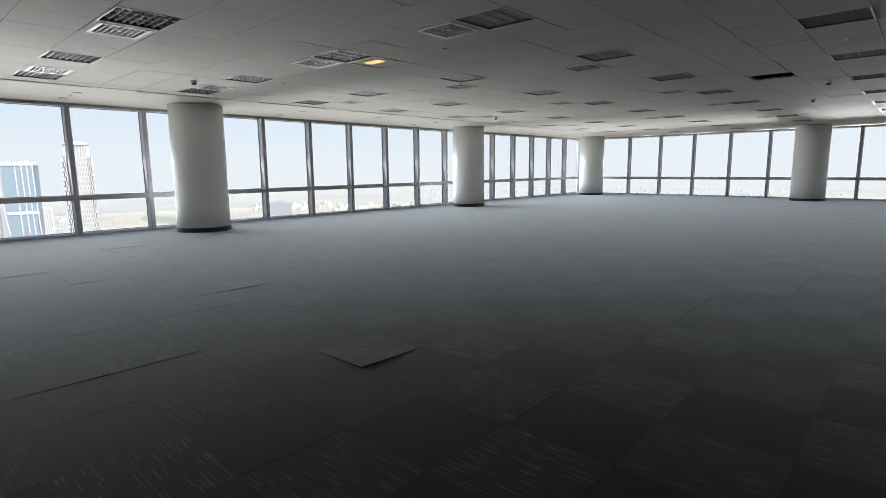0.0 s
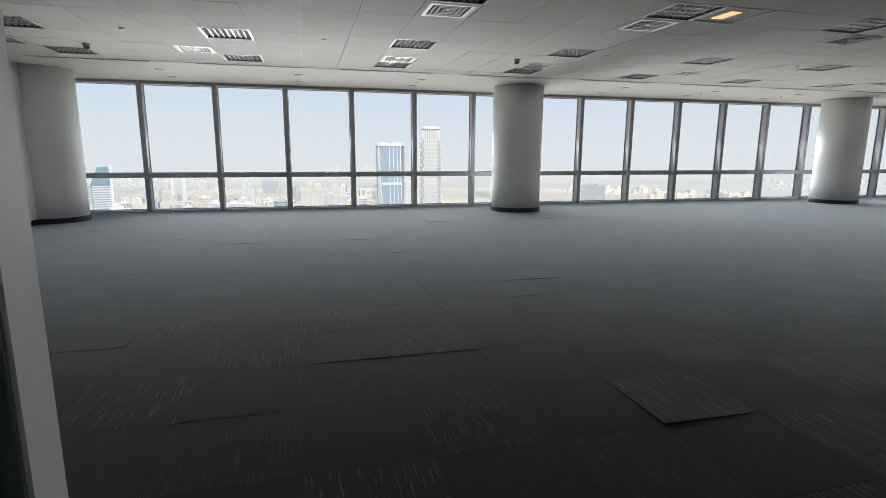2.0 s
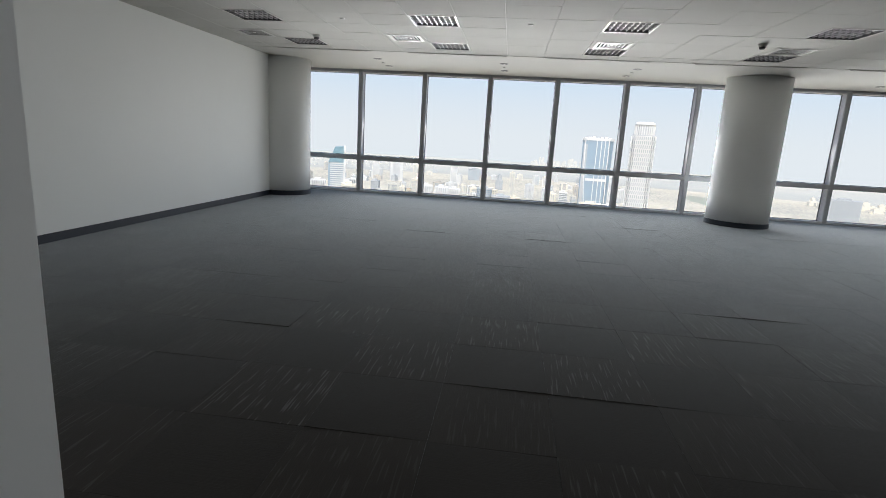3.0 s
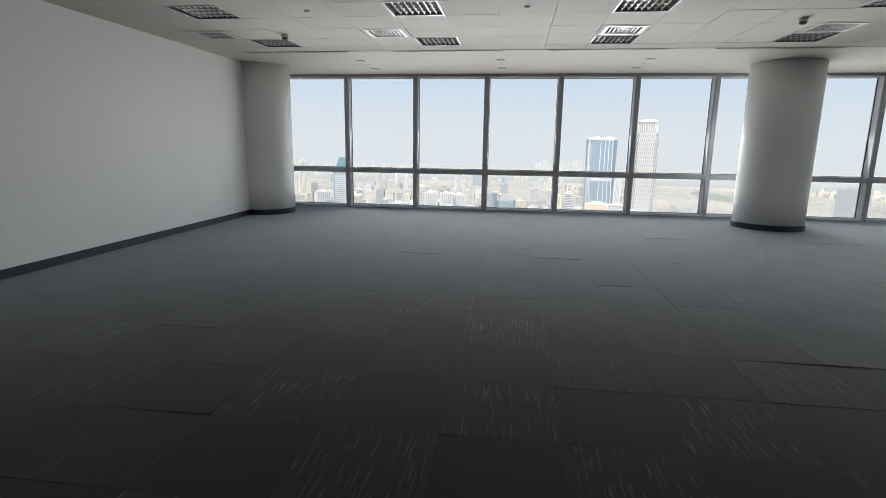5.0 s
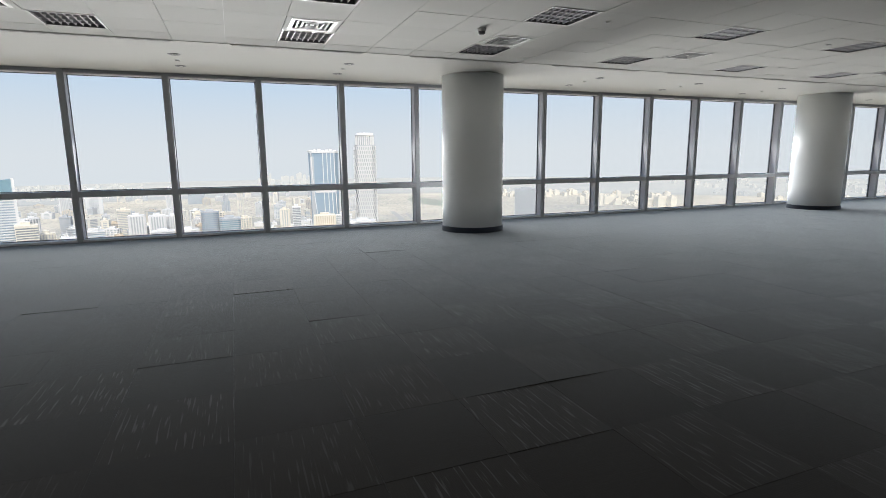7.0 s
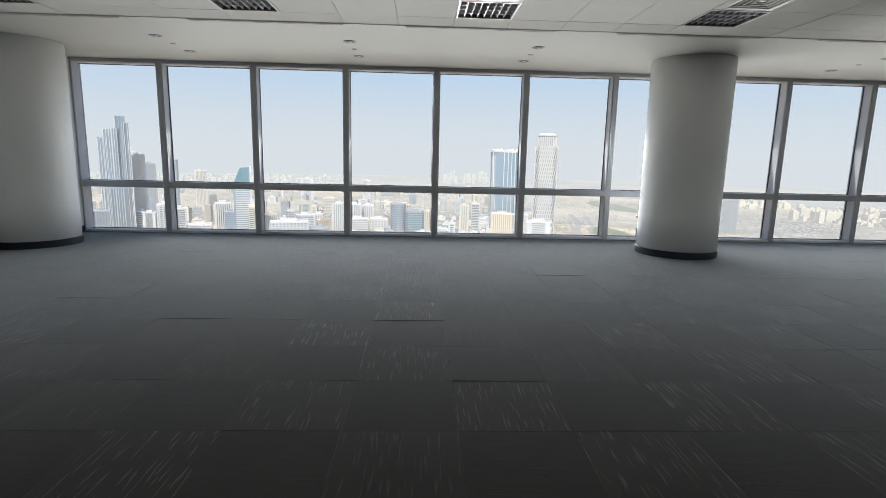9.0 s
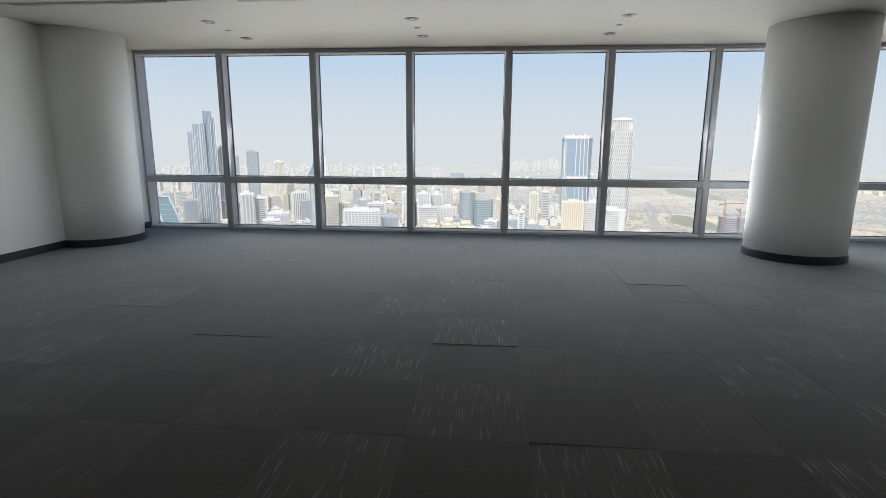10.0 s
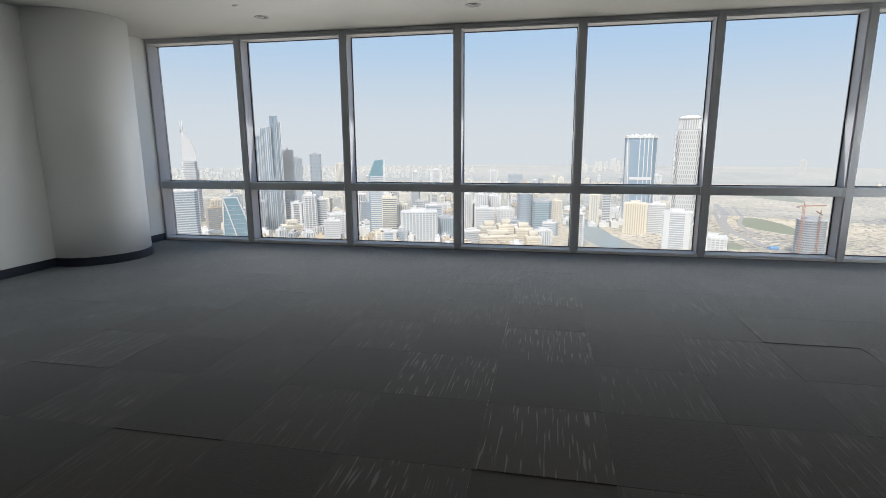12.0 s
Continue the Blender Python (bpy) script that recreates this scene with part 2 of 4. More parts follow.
# ---- columns ----
def make_column(m):
    col = thing("round_column", "thick round white painted column with dark base ring", "column", m, "columns along the facade", "structure")
    bm = bmesh.new()
    lathe(bm, [(COL_R, 0.0), (COL_R, 0.6), (COL_R, 1.6), (COL_R, CEIL)], 72)
    part("shaft", bm, M_COLUMN, col)
    bm = bmesh.new()
    n = 72
    ring = [(COL_R + 0.004, 0.0), (COL_R + 0.016, 0.0), (COL_R + 0.016, 0.092), (COL_R + 0.004, 0.10)]
    vs = [[bm.verts.new((r * math.cos(2 * math.pi * i / n), r * math.sin(2 * math.pi * i / n), z)) for i in range(n)] for r, z in ring]
    for a, b in zip(vs, vs[1:] + vs[:1]):
        for i in range(n):
            bm.faces.new((a[i], a[(i + 1) % n], b[(i + 1) % n], b[i])).smooth = False
    part("base_ring", bm, M_SKIRT, col, "dark navy skirting ring")
    return col


first_column = make_column(pose(*COLUMNS[0], 0))
for cx, cy in COLUMNS[1:]:
    copy_thing(first_column, pose(cx, cy, 0))

# ---- window facades ----
# one module, built along +y from its mullion, room side towards +x
FRAME_D = 0.24
HEAD = CEIL - 0.050


def make_window(name, m):
    win = thing(name, "full-height window bay with grey aluminium frame", "window", m, "facade windows", "structure")
    h = 0.040
    bm = bmesh.new()
    box(bm, -FRAME_D, 0.0, -h, h, 0, CEIL)
    bevel(bm, 0.004)
    part("mullion", bm, M_ALU, win)
    # side strips: the daylight on the mullion's flanks is put into their colour
    for side, y in (("a", -h - 0.012), ("b", h)):
        part("mullion_lit_side", cut_box(-FRAME_D, -0.014, y, y + 0.012, 0.041, HEAD), M_ALU_PALE, win)
    part("transom", cut_box(-FRAME_D, -0.004, h, MODULE - h - 0.0305, TRANSOM - 0.050, TRANSOM + 0.050), M_ALU, win)
    part("transom_bracket", cut_box(-FRAME_D, 0.006, MODULE - h - 0.030, MODULE - h, TRANSOM - 0.056, TRANSOM + 0.056), M_ALU, win)
    part("window_head", cut_box(-FRAME_D, -0.002, h, MODULE - h, HEAD, CEIL), M_ALU, win)
    part("window_head_lip", cut_box(-FRAME_D, -0.014, h + 0.014, MODULE - h - 0.014, HEAD - 0.018, HEAD - 0.001), M_SILL, win)
    part("window_sill", cut_box(-FRAME_D, -0.006, h, MODULE - h, 0.0, 0.040), M_SILL, win)
    g0, g1 = -0.212, -0.200
    for z0, z1 in ((0.041, TRANSOM - 0.051), (TRANSOM + 0.051, HEAD - 0.019)):
        pane = part("pane", cut_box(g0, g1, h + 0.013, MODULE - h - 0.013, z0, z1, 0.0), M_PANE, win)
        pane.visible_shadow = False
        bm = bmesh.new()
        y0, y1, e = h + 0.0135, MODULE - h - 0.0135, 0.010
        for d in ((y0, y0 + e, z0, z1), (y1 - e, y1, z0, z1), (y0 + e, y1 - e, z0, z0 + e), (y0 + e, y1 - e, z1 - e, z1)):
            box(bm, -0.198, -0.190, *d)
        part("gasket", bm, M_GASKET, win)
    return win


def cut_box(x0, x1, y0, y1, z0, z1, soft=0.003):
    bm = bmesh.new()
    box(bm, x0, x1, y0, y1, z0, z1)
    if soft:
        bevel(bm, soft)
    return bm


first_window = make_window("window_1", pose(0, 0, 0))
for k in range(1, 20):
    w = copy_thing(first_window, pose(0, MODULE * k, 0))
    w.name = f"window_{k + 1}"
for k in range(11):
    w = copy_thing(first_window, pose(1.09 + MODULE * k, ROOM_Y1, 0, 0, 0, -90))
    w.name = f"window_{21 + k}"
tagged(boxed("window_jamb", (-0.24, -0.003, ROOM_Y0 + 0.002, ROOM_Y0 + 0.036, 0.041, HEAD - 0.001), M_ALU_PALE, soft=0.003), "grey aluminium jamb where the glazing meets the wall", "window frame", kind="structure")
tagged(boxed("corner_post", (-0.24, 0.0, ROOM_Y1, ROOM_Y1 + 0.24, 0, CEIL), M_ALU, soft=0.004), "grey aluminium corner post of the facade", "window frame", kind="structure")
w = copy_thing(first_window, pose(0.0, ROOM_Y1, 0, 0, 0, -90) @ Matrix.Diagonal((1, 1.09 / MODULE, 1, 1)))
w.scale = (1, 1.09 / MODULE, 1)
w.name = "window_32"

# ---- floor slab, roof slab ----
tagged(boxed("floor", (-0.26, ROOM_X + 0.2, -0.30, ROOM_Y1 + 0.26, -0.30, -0.010), M_SLAB), "concrete subfloor under the carpet tiles", "floor", kind="structure")
# unseen slab, added to keep the sun out of the room
tagged(boxed("roof_slab", (-0.40, ROOM_X + 0.2, -0.30, ROOM_Y1 + 0.4, CEIL + 0.35, CEIL + 0.65), M_SLAB), "unseen concrete slab added over the ceiling to block the sun", "ceiling", kind="structure")
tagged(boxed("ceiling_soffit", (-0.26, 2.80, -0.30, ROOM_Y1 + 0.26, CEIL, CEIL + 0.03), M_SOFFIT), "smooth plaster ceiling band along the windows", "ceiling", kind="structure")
for nm, d in (("spandrel_west", (-0.40, -0.26, -0.30, ROOM_Y1 + 0.4, CEIL, CEIL + 0.35)), ("spandrel_north", (-0.26, ROOM_X, ROOM_Y1 + 0.26, ROOM_Y1 + 0.4, CEIL + 0.03, CEIL + 0.35))):
    tagged(boxed(nm, d, M_ALU), "metal spandrel above the window heads", "facade", kind="structure")

# ---- suspended ceiling: tiles in one mesh, fixtures take the place of some ----
PX, PY, CX0, CY0 = 0.625, 0.6125, 3.2175, 0.0537
LIGHT_X = [3.53, 5.405, 7.905, 10.405, 12.905]
LIGHT_Y = [1.585 + 2.45 * k for k in range(12)]
VENTS = [(4.155, 0.972), (4.155, 3.423), (4.155, 6.485), (4.155, 8.935), (4.155, 11.997), (4.155, 16.898), (7.28, 6.485), (7.28, 8.935), (7.28, 11.997), (7.28, 15.673),
         (9.78, 8.935), (9.78, 11.997), (9.78, 15.673), (9.78, 18.735), (7.28, 21.185), (4.155, 21.798), (9.78, 23.635)]
VOID = (11.655, 15.06)
WARM = (7.905, 9.547)


def cell(x, y):
    return int(math.floor((x - CX0) / PX)), int(math.floor((y - CY0) / PY))


taken = {cell(x, y) for x in LIGHT_X for y in LIGHT_Y} | {cell(*v) for v in VENTS} | {cell(*VOID), cell(*WARM)}
bm = bmesh.new()
rng = random.Random(4)
for i in range(-1, 23):
    for j in range(-1, 51):
        if (i, j) in taken:
            continue
        x0, x1 = max(CX0 + PX * i, 2.83), min(CX0 + PX * (i + 1), ROOM_X)
        y0, y1 = max(CY0 + PY * j, ROOM_Y0), min(CY0 + PY * (j + 1), ROOM_Y1)
        if x1 - x0 < 0.05 or y1 - y0 < 0.05 or (i == -1 and x1 - x0 < 0.1):
            continue
        g, sag = 0.003, rng.uniform(0.0, 0.003)
        a = [bm.verts.new((x, y, CEIL + sag + rng.uniform(-0.0008, 0.0008))) for x, y in ((x0 + g, y0 + g), (x1 - g, y0 + g), (x1 - g, y1 - g), (x0 + g, y1 - g))]
        b = [bm.verts.new((v.co.x, v.co.y, CEIL + 0.018)) for v in a]
        bm.faces.new(a)
        for q in range(4):
            bm.faces.new((a[q], a[(q + 1) % 4], b[(q + 1) % 4], b[q]))
tagged(part("ceiling", bm, M_TILE), "suspended ceiling of square mineral tiles", "ceiling", kind="structure")
tagged(boxed("ceiling_plenum", (2.80, ROOM_X, -0.30, ROOM_Y1 + 0.15, CEIL + 0.16, CEIL + 0.19), M_BLACK), "black board added above the ceiling tiles for the void's shade", "ceiling", kind="structure")
bm = bmesh.new()
for i in range(-1, 24):
    x = max(CX0 + PX * i, 2.815)
    box(bm, x - 0.010, x + 0.010, ROOM_Y0, ROOM_Y1, CEIL + 0.019, CEIL + 0.024)
for j in range(0, 52):
    y = CY0 + PY * j
    box(bm, 2.83, ROOM_X, y - 0.010, y + 0.010, CEIL + 0.0245, CEIL + 0.029)
tagged(part("ceiling_grid", bm, M_TRIM), "white metal tee grid behind the ceiling tiles", "ceiling", kind="structure")


# ---- ceiling fixtures ----
def ring_box(bm, w, t, z0, z1, wx=None):
    a, b = w / 2, (wx or w) / 2
    box(bm, -b, b, -a, -a + t, z0, z1), box(bm, -b, b, a - t, a, z0, z1)
    box(bm, -b, -b + t, -a + t, a - t, z0, z1), box(bm, b - t, b, -a + t, a - t, z0, z1)


def make_luminaire(m):
    lum = thing("ceiling_light", "unlit square recessed ceiling light with aluminium louvre", "ceiling light", m, "louvred ceiling lights")
    bm = bmesh.new()
    ring_box(bm, 0.596, 0.014, -0.004, 0.020, 0.616)
    part("frame", bm, M_TRIM, lum)
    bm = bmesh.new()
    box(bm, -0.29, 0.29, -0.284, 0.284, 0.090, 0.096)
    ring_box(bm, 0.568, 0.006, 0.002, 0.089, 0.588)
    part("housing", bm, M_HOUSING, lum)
    for i in range(3):
        x = -0.145 + 0.145 * i
        bm = bmesh.new()
        prism(bm, [(x - 0.002, -0.277), (x + 0.002, -0.277), (x + 0.002, 0.277), (x - 0.002, 0.277)], 0.006, 0.050)
        for v in bm.verts:
            if v.co.z > 0.04:
                v.co.x += 0.014 if v.co.x > x else -0.014
        part("long_blade", bm, M_LOUVRE, lum)
    for i in range(7):
        y = -0.207 + 0.069 * i
        bm = bmesh.new()
        for s in range(4):
            x0 = (-0.281, -0.142, 0.003, 0.148)[s]
            x1 = (-0.148, -0.003, 0.142, 0.281)[s]
            prism(bm, [(x0, y - 0.0015), (x1, y - 0.0015), (x1, y + 0.0015), (x0, y + 0.0015)], 0.006, 0.044)
        for v in bm.verts:
            if v.co.z > 0.04:
                v.co.y += 0.009 if v.co.y > y else -0.009
        part("cross_blade", bm, M_LOUVRE, lum)
    for i in range(4):
        bm = bmesh.new()
        lathe(bm, [(0.008, -0.27), (0.013, -0.262), (0.013, 0.262), (0.008, 0.27)], 10)
        part("tube", bm, M_TRIM, lum, "unlit white fluorescent tube", pose(-0.2175 + 0.145 * i, 0, 0.070, 90))
    return lum


def make_vent(m):
    vent = thing("air_diffuser", "white square ceiling air diffuser with nested blades", "air vent", m, "ceiling air diffusers")
    bm = bmesh.new()
    ring_box(bm, 0.592, 0.055, 0.001, 0.016, 0.612)
    part("infill_tile", bm, M_TILE, vent)
    bm = bmesh.new()
    ring_box(bm, 0.490, 0.040, -0.006, 0.010, 0.500)
    part("frame", bm, M_TRIM, vent)
    # black sheet in place of the dark behind the blades
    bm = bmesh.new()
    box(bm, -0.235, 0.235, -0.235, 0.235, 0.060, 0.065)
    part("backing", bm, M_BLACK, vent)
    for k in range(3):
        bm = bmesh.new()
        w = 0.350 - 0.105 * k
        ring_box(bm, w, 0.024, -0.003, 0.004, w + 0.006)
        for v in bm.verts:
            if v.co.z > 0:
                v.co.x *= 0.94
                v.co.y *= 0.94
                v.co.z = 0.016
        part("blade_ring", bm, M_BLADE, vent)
    part("core", cut_box(-0.022, 0.022, -0.022, 0.022, 0.0, 0.012), M_TRIM, vent)
    return vent


lum0 = make_luminaire(pose(LIGHT_X[0], LIGHT_Y[0], CEIL))
for x in LIGHT_X:
    for y in LIGHT_Y:
        if (x, y) != (LIGHT_X[0], LIGHT_Y[0]):
            copy_thing(lum0, pose(x, y, CEIL))
vent0 = make_vent(pose(*VENTS[0], CEIL))
for v in VENTS[1:]:
    copy_thing(vent0, pose(*v, CEIL))

warm = thing("panel_light", "small warm lit ceiling panel light beside a louvred light", "ceiling light", pose(*WARM, CEIL))
bm = bmesh.new()
ring_box(bm, 0.592, 0.012, -0.004, 0.016, 0.612)
part("frame", bm, M_TRIM, warm)
part("infill", cut_box(-0.292, 0.292, -0.282, 0.282, 0.006, 0.016), M_TILE, warm)
part("lit_strip", cut_box(-0.15, 0.15, -0.14, 0.00, -0.002, 0.0055), M_GLOW, warm, "warm glowing diffuser")


def make_downlight(m):
    d = thing("downlight", "round recessed chrome downlight, unlit, in plaster ceiling", "ceiling light", m, "downlights along the windows")
    bm = bmesh.new()
    n = 28
    prof = [(0.085, 0.0), (0.082, -0.008), (0.066, -0.006), (0.060, 0.0)]
    rings = [[bm.verts.new((r * math.cos(2 * math.pi * i / n), r * math.sin(2 * math.pi * i / n), z)) for i in range(n)] for r, z in prof]
    for a, b in zip(rings, rings[1:]):
        for i in range(n):
            bm.faces.new((a[i], a[(i + 1) % n], b[(i + 1) % n], b[i])).smooth = True
    part("trim_ring", bm, M_LOUVRE, d)
    # nearly flat disc; the bowl's inner shade is put into its dark colour
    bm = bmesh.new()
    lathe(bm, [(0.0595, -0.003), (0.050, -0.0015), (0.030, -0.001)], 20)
    part("reflector", bm, M_HOUSING, d, "flat dark disc with the recess's shade painted in")
    bm = bmesh.new()
    lathe(bm, [(0.026, -0.0012), (0.024, -0.008), (0.012, -0.012)], 16)
    part("lamp", bm, M_TRIM, d, "unlit lamp", pose(0.008, 0.006, 0))
    return d


def make_disc(name, m, label, r, drop, material, group):
    s = thing(name, label, name.replace("_", " "), m, group)
    bm = bmesh.new()
    lathe(bm, [(r, 0.0), (r, -drop * 0.35), (r * 0.86, -drop * 0.5)], 20)
    part("base", bm, M_TRIM, s)
    bm = bmesh.new()
    lathe(bm, [(r * 0.80, -drop * 0.501), (r * 0.72, -drop * 0.85), (r * 0.45, -drop)], 20)
    part("sensor_head", bm, material, s)
    return s


dl0 = None
DOWN_Y = [2.39, 4.88, 7.37, 12.2, 14.69, 17.18, 22.0, 24.5, 27.0]
for y in DOWN_Y:
    for x in (0.83, 1.85):
        if dl0 is None:
            dl0 = make_downlight(pose(x, y, CEIL - 0.001))
        else:
            copy_thing(dl0, pose(x, y, CEIL - 0.001))
sp0 = make_disc("sprinkler", pose(1.36, DOWN_Y[0], CEIL), "small white sprinkler rosette on the ceiling", 0.036, 0.014, M_TRIM, "ceiling sprinklers")
SPR = [(1.36, y) for y in DOWN_Y[1:]] + [(5.405, y) for y in (2.81, 5.26, 9.547, 13.223, 18.123)] + [(9.155, 9.547), (9.155, 14.448), (12.905, 12.61), (12.905, 15.06), (10.405, 18.123)]
for x, y in SPR:
    copy_thing(sp0, pose(x, y, CEIL))
sd0 = make_disc("smoke_detector", pose(4.66, 8.35, CEIL), "white smoke detector with dark sensing head", 0.052, 0.07, M_HOUSING, "smoke detectors")
for x, y in ((4.155, 1.993), (4.155, 17.306), (11.655, 19.296), (12.28, 16.336)):
    copy_thing(sd0, pose(x, y, CEIL))


def make_slot(length, m):
    s = thing("slot_diffuser", "white linear slot air diffuser along the ceiling edge", "air vent", m, "slot diffusers along the windows")
    bm = bmesh.new()
    h = length / 2
    box(bm, -0.030, -0.019, -h, h, -0.008, 0.0), box(bm, 0.019, 0.030, -h, h, -0.008, 0.0)
    box(bm, -0.019, 0.019, -h, -h + 0.012, -0.008, 0.0), box(bm, -0.019, 0.019, h - 0.012, h, -0.008, 0.0)
    part("frame", bm, M_TRIM, s)
    part("slot", cut_box(-0.0185, 0.0185, -h + 0.0125, h - 0.0125, -0.003, -0.0015, 0.0), M_BLACK, s, "black strip put in for the slot's shade")
    part("vane", cut_box(-0.004, 0.004, -h + 0.013, h - 0.013, -0.007, -0.0031, 0.0), M_TRIM, s)
    return s


slot0 = make_slot(1.75, pose(2.77, 1.585, CEIL))
for y in (4.066, 6.505, 8.966, 11.416, 13.866, 16.316, 18.766, 21.216, 23.666, 26.116, 28.566):
    copy_thing(slot0, pose(2.77, y, CEIL))

# ---- open frosted glass door at the partition's end ----
door = thing("glass_door", "open frosted teal glass door in a dark grey frame", "door", pose(11.942, 4.325, 0))
part("jamb", cut_box(-0.018, 0.0, -0.16, 0.036, 0, CEIL), M_POST_DARK, door, "dark grey door jamb")
part("stile", cut_box(0.002, 0.026, -0.030, -0.006, 0.012, 2.70), M_GASKET, door, "black edge seal")
part("leaf", cut_box(0.0265, 0.88, -0.024, -0.011, 0.012, 2.70, 0.002), M_FROST, door, "frosted teal glass leaf")
# thin dark upright line on the face of the leaf
part("leaf_line", cut_box(0.342, 0.346, -0.0105, -0.0095, 0.10, 2.60, 0.0), M_POST_DARK, door)
part("patch_hinge", cut_box(0.0, 0.16, -0.032, -0.004, 0.0, 0.011), M_ALU, door)

# ---- outside: ground, haze, city ----
def make_ground():
    n = Nodes("desert_ground")
    vec = n.coords()
    a, b, c = n.noise(0.0016, 6, 0.6, vec), n.noise(0.012, 5, 0.6, vec), n.noise(0.09, 3, 0.6, vec)
    col = n.mix(n.ramp(a, [(0.40, (0.0, 0.0, 0.0)), (0.62, (1.0, 1.0, 1.0))]), (0.56, 0.48, 0.35), (0.42, 0.38, 0.29))
    col = n.mix(n.ramp(b, [(0.45, (0.0, 0.0, 0.0)), (0.60, (1.0, 1.0, 1.0))]), col, (0.62, 0.55, 0.42))
    col = n.mix(n.ramp(n.maths("MULTIPLY", c, n.maths("ADD", a, 0.5)), [(0.50, (0.0, 0.0, 0.0)), (0.62, (1.0, 1.0, 1.0))]), col, (0.22, 0.21, 0.19))
    return n.finish(col, 0.95, spec=0.1)


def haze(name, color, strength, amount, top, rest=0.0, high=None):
    """A glowing see-through veil added for dusty air; it thins out, and turns bluer, with height."""
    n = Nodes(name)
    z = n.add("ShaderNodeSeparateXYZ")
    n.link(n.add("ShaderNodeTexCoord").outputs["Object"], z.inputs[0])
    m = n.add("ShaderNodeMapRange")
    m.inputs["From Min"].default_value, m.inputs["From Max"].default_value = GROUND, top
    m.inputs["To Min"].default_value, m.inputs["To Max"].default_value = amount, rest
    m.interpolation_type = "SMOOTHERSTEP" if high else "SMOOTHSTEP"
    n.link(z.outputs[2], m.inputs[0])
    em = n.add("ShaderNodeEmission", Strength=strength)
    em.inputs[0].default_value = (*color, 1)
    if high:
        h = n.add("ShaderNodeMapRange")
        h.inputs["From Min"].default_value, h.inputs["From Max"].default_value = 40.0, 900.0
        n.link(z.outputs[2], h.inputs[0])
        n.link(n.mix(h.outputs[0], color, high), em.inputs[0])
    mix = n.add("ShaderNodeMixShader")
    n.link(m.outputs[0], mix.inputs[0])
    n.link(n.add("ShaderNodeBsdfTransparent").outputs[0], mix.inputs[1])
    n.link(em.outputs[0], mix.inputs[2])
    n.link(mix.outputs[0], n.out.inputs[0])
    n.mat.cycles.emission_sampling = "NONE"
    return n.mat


M_GROUND = make_ground()
M_ROAD = paint("asphalt_road", (0.36, 0.34, 0.31), 0.9, 0.1, 0.0, 0.2)
M_GREEN = paint("irrigated_grass", (0.28, 0.30, 0.20), 0.9, 0.3, 0.0, 0.1)
M_WATER = Nodes("canal_water").finish((0.20, 0.25, 0.25), 0.25)
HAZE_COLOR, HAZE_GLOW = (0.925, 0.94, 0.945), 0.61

bm = bmesh.new()
bmesh.ops.create_circle(bm, cap_ends=True, radius=4900, segments=96)
tagged(part("ground", bm, M_GROUND, at=pose(0, 0, GROUND)), "pale desert ground stretching to the horizon", "ground", kind="structure")


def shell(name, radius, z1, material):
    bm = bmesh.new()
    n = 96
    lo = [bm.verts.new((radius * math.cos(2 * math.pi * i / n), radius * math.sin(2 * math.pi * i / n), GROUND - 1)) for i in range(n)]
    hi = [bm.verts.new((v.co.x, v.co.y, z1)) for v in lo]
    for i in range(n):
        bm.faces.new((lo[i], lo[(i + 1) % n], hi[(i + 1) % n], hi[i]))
    return tagged(part(name, bm, material), "glowing shell added for the pale dusty haze far off", "backdrop", kind="structure")


# glowing see-through shells, added to pale the city and horizon with distance
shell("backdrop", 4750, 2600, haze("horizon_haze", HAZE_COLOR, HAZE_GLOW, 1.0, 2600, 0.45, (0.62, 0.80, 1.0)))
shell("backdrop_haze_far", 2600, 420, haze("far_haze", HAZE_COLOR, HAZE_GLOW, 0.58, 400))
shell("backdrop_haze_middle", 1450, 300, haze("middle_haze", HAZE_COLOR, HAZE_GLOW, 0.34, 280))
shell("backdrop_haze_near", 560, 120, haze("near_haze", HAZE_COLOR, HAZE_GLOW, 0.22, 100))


def way(az, dist):
    """A place on the ground from its bearing (degrees from straight out of the facade towards +y) and distance."""
    return -dist * math.cos(radians(az)) + 5, dist * math.sin(radians(az)) + 5.5


def facade_mat(name, color, rough=0.7):
    return paint(name, color, rough, 0.10, 0.0, 0.15)


C_WHITE, C_CREAM, C_SAND = facade_mat("white_render", (0.68, 0.67, 0.65)), facade_mat("cream_render", (0.72, 0.66, 0.54)), facade_mat("sand_render", (0.54, 0.46, 0.35))
C_GREY = facade_mat("grey_cladding", (0.42, 0.435, 0.45))
C_GLASS = Nodes("blue_tower_glass").finish((0.27, 0.35, 0.42), 0.4, 0.2)
C_DARK = Nodes("dark_tower_glass").finish((0.22, 0.235, 0.25), 0.4, 0.1)
C_TEAL = Nodes("teal_tower_glass").finish((0.16, 0.28, 0.33), 0.4, 0.15)


def outline(shape, w, d):
    a, b = w / 2, d / 2
    if shape == "round":
        return [(a * math.cos(2 * math.pi * i / 20), b * math.sin(2 * math.pi * i / 20)) for i in range(20)]
    if shape == "chamfer":
        c = min(a, b) * 0.35
        return [(-a + c, -b), (a - c, -b), (a, -b + c), (a, b - c), (a - c, b), (-a + c, b), (-a, b - c), (-a, -b + c)]
    return [(-a, -b), (a, -b), (a, b), (-a, b)]


def grown(pts, k):
    return [(x + math.copysign(k, x) * (abs(x) > 0.01), y + math.copysign(k, y) * (abs(y) > 0.01)) for x, y in pts]


